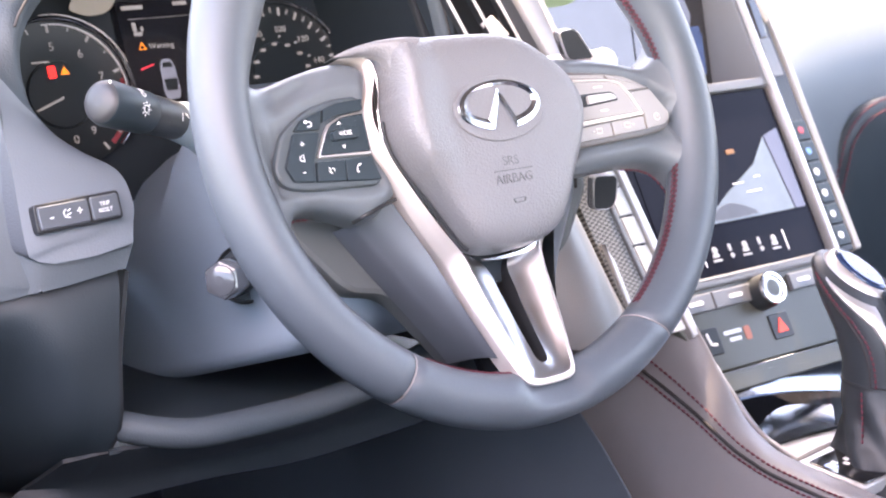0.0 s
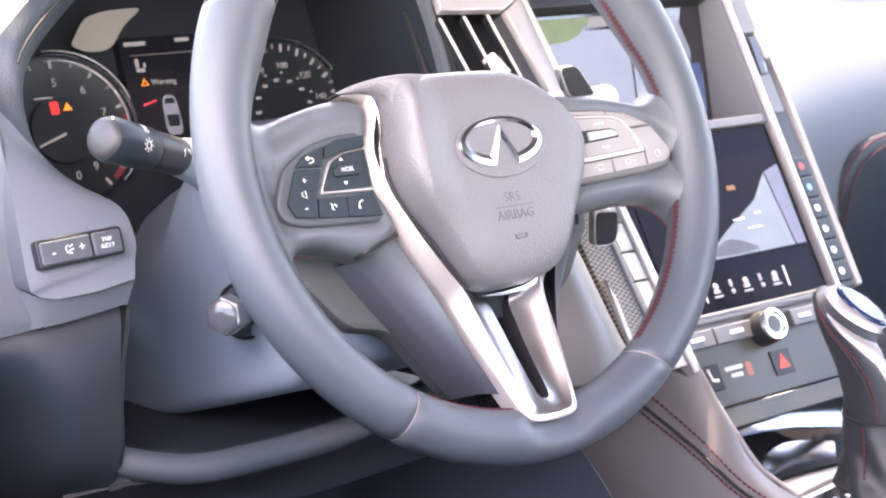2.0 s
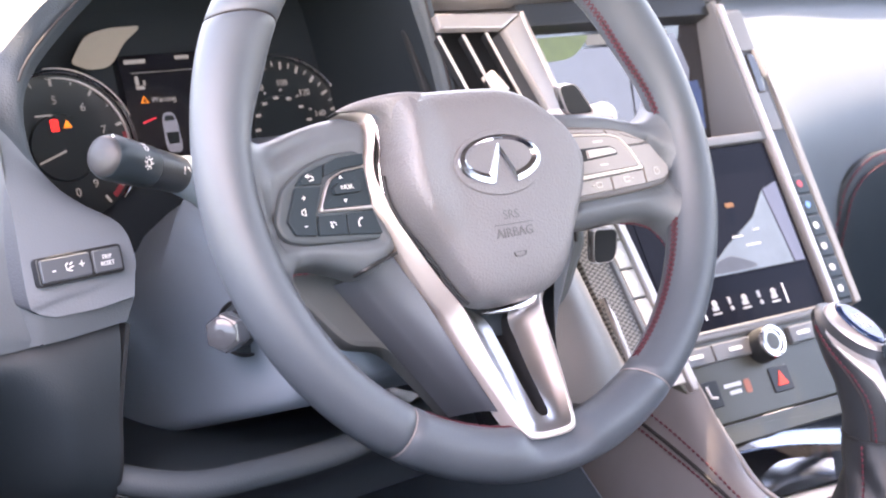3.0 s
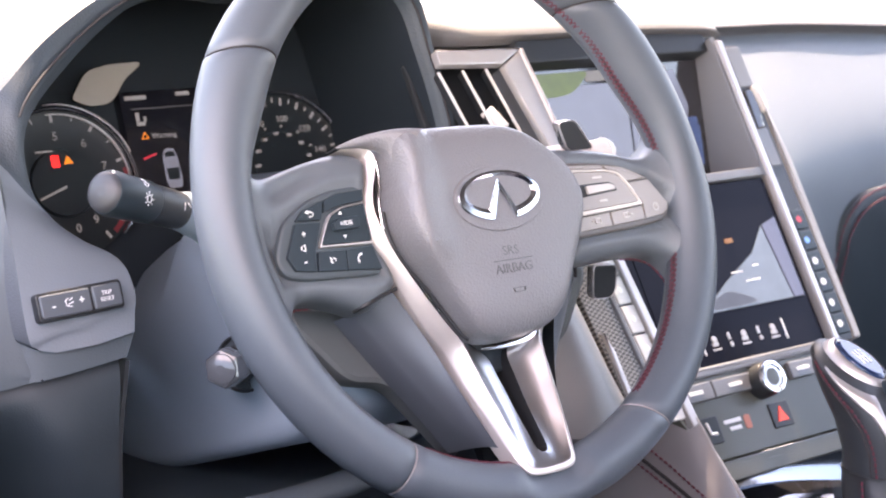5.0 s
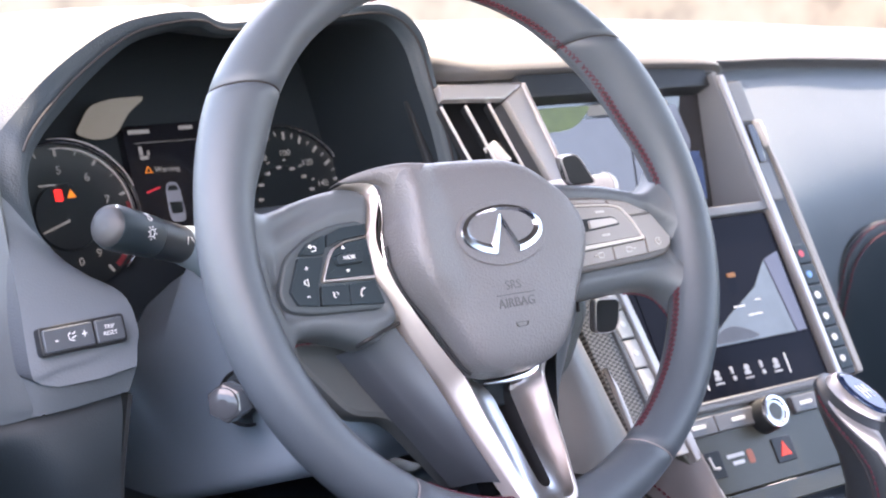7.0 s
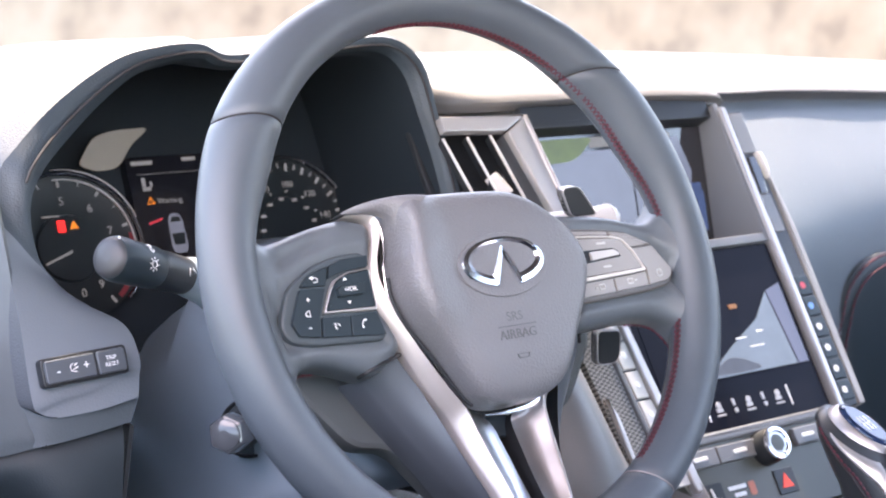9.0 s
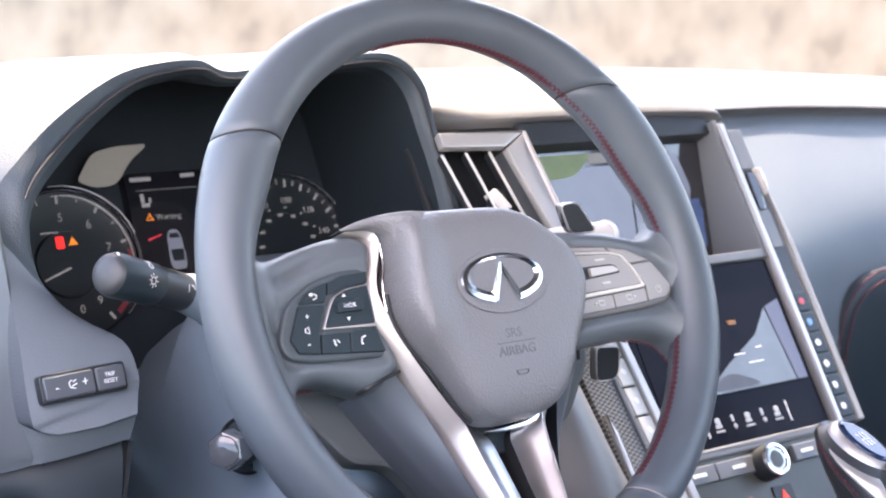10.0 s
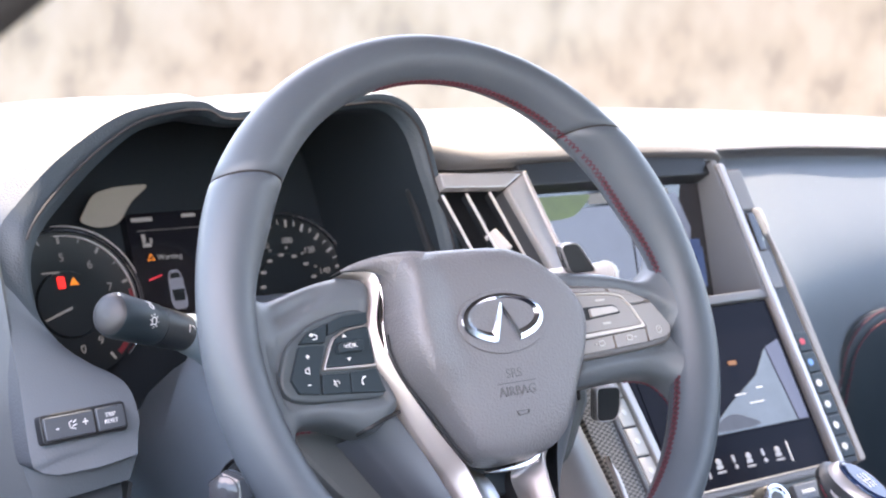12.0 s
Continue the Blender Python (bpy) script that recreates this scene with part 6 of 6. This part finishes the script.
def climate_panel():
    c = thing("climate_panel", (0.295, 0.02, -0.19), "olive grey gloss control panel with a silver ringed knob", "control panel")
    part("panel", plate(STACK, rounded([(-0.0690, -0.068), (0.0895, -0.068), (0.0895, -0.0055), (-0.0895, -0.0055), (-0.0890, -0.032)], 0.002), -0.014, -0.002, 0.001), PIANO, c)
    part("slot_bar", plate(STACK, rect(-0.0885, -0.0075, 0.0885, 0.0005, 0.001), -0.012, 0.001, 0.002), GREY_BTN, c, "slim grey disc slot bar")
    for a, b in ((-0.085, -0.050), (-0.049, -0.004), (0.034, 0.062), (0.063, 0.086)):
        k = part("button", plate(STACK, rect(a, -0.0235, b, -0.0105, 0.001), -0.004, 0.0018, 0.0009), GREY_BTN, c)
        bm = plate(STACK, rect((a + b) / 2 - 0.007, -0.0185, (a + b) / 2 + 0.007, -0.0155, 0.0008), 0.0014, 0.0022, 0.0002)
        part("button_sign", bm, WHITE, k)
    km = STACK @ Matrix.Translation((0.0010, -0.0198, -0.002))
    kn = part("knob", lathe(km, [(0.0132, -0.003), (0.0130, 0.0120), (0.0122, 0.0135), (0.0120, 0.0138)], 36), BLACK, c)
    part("knob_ring", lathe(km, [(0.0118, 0.013), (0.0124, 0.0148), (0.0119, 0.0164), (0.0096, 0.0168), (0.0086, 0.0155)], 36), CHROME, kn, "bright silver ring")
    part("knob_face", lathe(km, [(0.0088, 0.013), (0.0087, 0.0154), (0.002, 0.0157)], 28), PIANO, kn)
    hz = part("hazard_switch", plate(STACK, rect(0.0, -0.0560, 0.021, -0.0370, 0.0015), -0.004, -0.0008, 0.0006), BLACK, c)
    tri = [Vector(v) for v in ((0.0045, -0.0515), (0.0165, -0.0515), (0.0105, -0.0405))]
    part("hazard_sign", plate(STACK, tri, -0.0012, -0.0003, 0.0003), mat("red_hazard_sign", (0.75, 0.06, 0.03), 0.4, glow=((1, 0.05, 0.02), 0.04)), hz, "red hazard triangle")
    sh = part("seat_heater_switch", plate(STACK, rect(-0.073, -0.0555, -0.054, -0.0355, 0.0015), -0.004, -0.0008, 0.0006), BLACK, c)
    bm = tube([STACK @ Vector(v) for v in ((-0.066, -0.039, -0.0008), (-0.0645, -0.0475, -0.0008), (-0.059, -0.0485, -0.0008))], 0.0013, 6)
    part("seat_sign", bm, WHITE, sh)
    bm = plate(STACK, rect(-0.048, -0.0435, -0.030, -0.0405, 0.0005), -0.0022, -0.0016, 0.0002)
    plate(STACK, rect(-0.044, -0.0490, -0.032, -0.0460, 0.0005), -0.0022, -0.0016, 0.0002, bm)
    part("panel_writing", bm, WHITE, c)
    part("airbag_lamp", plate(STACK, rect(-0.0275, -0.0505, -0.021, -0.0400, 0.002), -0.0022, -0.0016, 0.0002), mat("dull_orange_sign", (0.5, 0.16, 0.1), 0.5), c)
    part("lower_panel", plate(STACK, rounded([(-0.070, -0.084), (0.0895, -0.084), (0.0895, -0.0692), (-0.0735, -0.0692)], 0.001), -0.014, -0.002, 0.001), PIANO, c)


stack_core()
air_vent()
upper_screen()
lower_screen()
stack_trim()
climate_panel()


# ---- console ----
def console():
    c = thing("centre_console", (0.3, -0.1, -0.45), "grey leather centre console with double red stitching", "console")
    # bolster: side sheet rolling over into the console top
    foot = [(0.165, 0.16, -0.34), (0.165, 0.10, -0.36), (0.165, 0.03, -0.38), (0.165, -0.05, -0.39), (0.165, -0.15, -0.40), (0.165, -0.35, -0.40)]
    mid = [(0.180, 0.15, -0.235), (0.182, 0.10, -0.255), (0.184, 0.03, -0.275), (0.184, -0.04, -0.295), (0.184, -0.13, -0.305), (0.184, -0.35, -0.305)]
    ridge = [(0.190, 0.115, -0.195), (0.198, 0.055, -0.216), (0.200, 0.0, -0.2345), (0.200, -0.05, -0.2525), (0.200, -0.12, -0.258), (0.200, -0.35, -0.258)]
    top = [(0.186, 0.057, -0.161), (0.205, 0.036, -0.175), (0.214, 0.003, -0.206), (0.217, -0.040, -0.242), (0.218, -0.11, -0.253), (0.218, -0.35, -0.253)]
    inner = [(0.200, 0.042, -0.160), (0.217, 0.021, -0.177), (0.224, -0.004, -0.212), (0.2265, -0.036, -0.2445), (0.227, -0.10, -0.2545), (0.227, -0.35, -0.255)]
    deep = [(0.205, 0.055, -0.18), (0.222, 0.035, -0.195), (0.2285, 0.010, -0.225), (0.231, -0.03, -0.258), (0.231, -0.10, -0.270), (0.231, -0.35, -0.270)]
    part("bolster", sheet([foot, mid, ridge, top, inner, deep], 6, 5, 0.003), BOLSTER, c, "smooth grey leather bolster", sharp=70)
    line = spline(ridge, 10)
    lift = Vector((-0.003, -0.001, 0.0035))
    part("piping", tube([CAR @ (p + lift * 0.3) for p in line], 0.0014, 8), SEAM, c, "dark piping between the stitching")
    bm = bmesh.new()
    across = [spline(col, 10) for col in zip(*[spline(r, 10) for r in (foot, mid, ridge, top, inner, deep)])]
    lift = Vector((-0.6, -0.5, 0.6)) * 0.0012
    for k in (19, 22):
        stitches([CAR @ (col[k] + lift) for col in across], 0.0034, 0.0014, 0.0008, bm=bm)
    tagged(part("stitching", bm, RED, c, "double row of red stitches"), kind="stuff")
    # tray behind the lever, in bright metal
    part("console_bed", block(axes((0.30, -0.15, -0.30), (1, 0, 0), (0, 1, 0)), -0.07, 0.13, -0.3, 0.26, 0, 0.03, 0.01), BLACK, c)
    part("tray_floor", block(axes((0.30, 0.0, -0.268), (1, 0, 0), (0, 1, 0)), -0.066, 0.12, -0.06, 0.08, 0, 0.004, 0.003), GLOSS, c, "black tray floor")
    lid = [[(0.2402, 0.0, -0.2262), (0.2664, 0.0, -0.2224), (0.3049, 0.0, -0.2226), (0.3521, 0.0, -0.2259), (0.3808, 0.0, -0.2279)],
           [(0.2377, -0.001, -0.2268), (0.2632, -0.001, -0.2259), (0.2997, -0.001, -0.2286), (0.3448, -0.001, -0.2347), (0.3779, -0.001, -0.2392)],
           [(0.2352, -0.01, -0.2274), (0.2601, -0.01, -0.2295), (0.2945, -0.01, -0.2347), (0.3374, -0.01, -0.2435), (0.375, -0.01, -0.2512)]]
    part("tray_lid", sheet(lid, 5, 4, 0.002), DIM_CHROME, c, "bright curved tray lid")
    dish = [[(0.2525, -0.0147, -0.25), (0.2841, -0.0015, -0.25), (0.3048, -0.0024, -0.25), (0.3274, -0.0188, -0.25)],
            [(0.2448, -0.0307, -0.254), (0.269, -0.024, -0.254), (0.29, -0.0252, -0.254), (0.3122, -0.0341, -0.254)],
            [(0.2371, -0.0467, -0.25), (0.2538, -0.0465, -0.25), (0.2751, -0.048, -0.25), (0.2969, -0.0495, -0.25)]]
    part("tray_dish", sheet(dish, 5, 4, 0.002), DIM_CHROME, c, "bright metal dish")
    edge = spline([(0.226, 0.007, -0.206), (0.2285, -0.010, -0.224), (0.230, -0.035, -0.2445), (0.230, -0.070, -0.2535)], 6)
    part("tray_edge", tube([CAR @ p for p in edge], 0.0018, 8), SATIN, c, "chrome edging along the tray")
    part("silver_plinth", sheet([[(0.2415, -0.0404, -0.2535), (0.2565, -0.0445, -0.2535), (0.2811, -0.0451, -0.2535), (0.305, -0.0467, -0.2535)],
                                 [(0.2228, -0.0693, -0.2535), (0.2401, -0.0657, -0.2535), (0.265, -0.0622, -0.2535), (0.2928, -0.0603, -0.2535)]], 4, 3, 0.003), LIGHT_BTN, c, "satin silver plinth")

    g = thing("gear_indicator", (0.25, -0.11, -0.255), "small black gear position window with pale signs", "gear indicator")
    m = axes((0.252, -0.095, -0.2555), (1.0, 0.10, 0.02), (-0.10, 1.0, 0.03))
    part("rim", plate(m, rect(-0.024, -0.030, 0.034, 0.026, 0.004), -0.006, 0.0022, 0.0015), SATIN, g)
    w = part("window", plate(m, rect(-0.020, -0.027, 0.033, 0.019, 0.003), 0.001, 0.0030, 0.0006), GLOSS, g)
    bm = bmesh.new()
    for k, (x, y) in enumerate(((-0.008, 0.006), (-0.002, 0.0), (0.004, 0.004), (0.008, -0.003), (0.012, 0.007), (0.016, 0.001))):
        plate(m, rect(x - 0.0018, y - 0.002, x + 0.0018, y + 0.002, 0.0005), 0.003, 0.0036, 0.0002, bm)
    part("signs", bm, WHITE, w)
    part("lamp", plate(m, rect(-0.017, 0.0, -0.011, 0.008, 0.001), 0.003, 0.0036, 0.0002), mat("blue_gear_lamp", (0.3, 0.4, 0.7), 0.4, glow=((0.4, 0.5, 1.0), 0.05)), w)


def gear_lever():
    g = thing("gear_lever", (0.29, -0.075, -0.26), "grey leather gear lever with a silver band and gathered boot", "gear lever")
    prof = [(-0.264, 0.044, 0.048, -0.110), (-0.254, 0.040, 0.043, -0.105), (-0.243, 0.034, 0.037, -0.100), (-0.230, 0.029, 0.031, -0.094), (-0.221, 0.0275, 0.029, -0.091), (-0.212, 0.026, 0.028, -0.088), (-0.203, 0.0245, 0.027, -0.086)]
    bm = bmesh.new()
    loops = []
    random.seed(4)
    n = 72
    for j, (z, rx, ry, cy) in enumerate(prof):
        f = 1 - j / (len(prof) - 1)
        loops.append([CAR @ Vector((0.292 + (rx + 0.0050 * f * math.sin(6 * 2 * math.pi * k / n + 1.3 * j)) * math.cos(2 * math.pi * k / n), cy + (ry + 0.0050 * f * math.sin(6 * 2 * math.pi * k / n + 1.3 * j)) * math.sin(2 * math.pi * k / n), z + 0.003 * f * math.sin(3 * 2 * math.pi * k / n))) for k in range(n)])
    rings(bm, loops)
    part("boot", bm, DARK_LEATHER, g, "gathered leather boot", sharp=80)
    # the knob swells forward; levels of height, half widths, centre and tilt
    levels = [(-0.204, 0.0225, 0.025, -0.085, 0.0), (-0.190, 0.022, 0.0245, -0.083, 0.0), (-0.172, 0.0225, 0.027, -0.077, 0.05), (-0.158, 0.0240, 0.031, -0.069, 0.15), (-0.148, 0.0250, 0.034, -0.063, 0.3), (-0.1405, 0.0245, 0.0345, -0.060, 0.40), (-0.1365, 0.021, 0.030, -0.058, 0.45), (-0.1350, 0.013, 0.019, -0.057, 0.45)]

    def knob_at(z, turn, off=0.0):
        """A place on the knob by its level's height and the angle round it (degrees)."""
        rx, ry, cy, tilt = (float(np.interp(z, [v[0] for v in levels], [v[k] for v in levels])) for k in (1, 2, 3, 4))
        dy = (ry + off) * math.sin(radians(turn))
        return CAR @ Vector((0.290 + (rx + off) * math.cos(radians(turn)), cy + dy, z + off * 0.3 + tilt * dy))
    bm = bmesh.new()
    heights = [-0.204, -0.197, -0.190, -0.181, -0.172, -0.165, -0.158, -0.153, -0.148, -0.144, -0.1405, -0.1383, -0.1365, -0.1350]
    rings(bm, [[knob_at(z, 10 * k) for k in range(36)] for z in heights])
    part("knob", bm, DARK_LEATHER, g, "smooth grey leather knob", sharp=80)
    # silver strap beside the leather flank; its border sweeps round towards the top
    sweep = lambda z: float(np.interp(z, [-0.204, -0.185, -0.172, -0.158, -0.148, -0.141, -0.138], [214, 212, 207, 197, 181, 158, 140]))
    rows = []
    for z in (-0.182, -0.178, -0.172, -0.165, -0.158, -0.153, -0.148, -0.144, -0.1405, -0.1383, -0.1368):
        a0, a1 = sweep(z) + 27, max(sweep(z) + 36, 244)
        rows.append([knob_at(z, a0 + (a1 - a0) * k / 10, 0.0003 if k in (0, 10) else 0.0011) for k in range(11)])
    part("silver_band", skin(rows, 0.0), SATIN, g, "satin silver band along the knob", sharp=80)
    cap = axes((0.2965, -0.058, -0.1335), (1, 0.1, -0.05), (0, 0.86, 0.42))
    bm = bmesh.new()
    rings(bm, [[cap @ Vector((rx * math.cos(2 * math.pi * k / 40), ry * math.sin(2 * math.pi * k / 40), z)) for k in range(40)] for rx, ry, z in ((0.0200, 0.0300, -0.0075), (0.0193, 0.0290, -0.0045), (0.0178, 0.0270, -0.0012), (0.0158, 0.0250, 0.0014), (0.0142, 0.0234, 0.0024), (0.0136, 0.0228, 0.0010))], False, False)
    part("cap_ring", bm, SATIN, g, "satin ring round the cap", sharp=60)
    part("cap", plate(cap, circle(0, 0, 0.0134, 32, 0.0226), -0.004, 0.0042, 0.0036), NAVY_GLOSS, g, "dark blue glossy domed cap")
    bm = bmesh.new()
    for x in (-0.004, 0.0, 0.004):
        plate(cap, rect(x - 0.0005, -0.007, x + 0.0005, 0.007, 0.0002), 0.0041, 0.0045, 0.0001, bm)
    plate(cap, rect(-0.004, -0.0005, 0.004, 0.0005, 0.0002), 0.0041, 0.0045, 0.0001, bm)
    part("cap_sign", bm, WHITE, g, "white shift pattern on the cap")
    part("release_button", plate(axes((0.300, -0.090, -0.150), (1, 0.1, 0), (0, 0.45, 0.89)), rect(-0.009, -0.012, 0.009, 0.012, 0.004), -0.004, 0.004, 0.002), BUTTON, g, "dark release button")
    part("button_trim", plate(axes((0.300, -0.094, -0.166), (1, 0.1, 0), (0, 0.3, 0.95)), rect(-0.010, -0.010, 0.010, 0.006, 0.002), -0.004, 0.003, 0.001), SATIN, g)
    run = [-0.203 + 0.064 * k / 40 for k in range(41)]
    part("knob_ridge", tube([knob_at(z, sweep(z) - 9, 0.0002) for z in run], 0.0009, 8), SEAM, g, "dark leather seam beside the stitching")
    tagged(part("knob_stitching", stitches([knob_at(z, sweep(z), 0.0007) for z in run], 0.0030, 0.0010, 0.0008), RED, g, "red stitching down the knob"), kind="stuff")
    seam = spline([(0.2655, -0.091, -0.206), (0.2625, -0.096, -0.225), (0.258, -0.102, -0.250)], 8)
    tagged(part("boot_stitching", stitches([CAR @ p for p in seam], 0.0030, 0.0010, 0.0008), RED, g, "red stitching down the boot"), kind="stuff")
    part("collar", lathe(axes((0.292, -0.085, -0.2045), (1, 0, 0), (0, 1, 0)), [(0.0225, -0.001), (0.0265, 0.0), (0.0262, 0.002), (0.0225, 0.0025)]), BLACK, g)


console()
gear_lever()


# ---- footwell ----
def footwell():
    f = thing("floor_mat", (-0.05, 0.1, -0.63), "dark blue grey carpet floor mat", "floor mat")
    part("mat_pile", block(axes((-0.05, 0.1, -0.63), (1, 0, 0), (0, 1, 0)), -0.2, 0.2, -0.35, 0.35, 0, 0.012, 0.03), CARPET, f)


footwell()
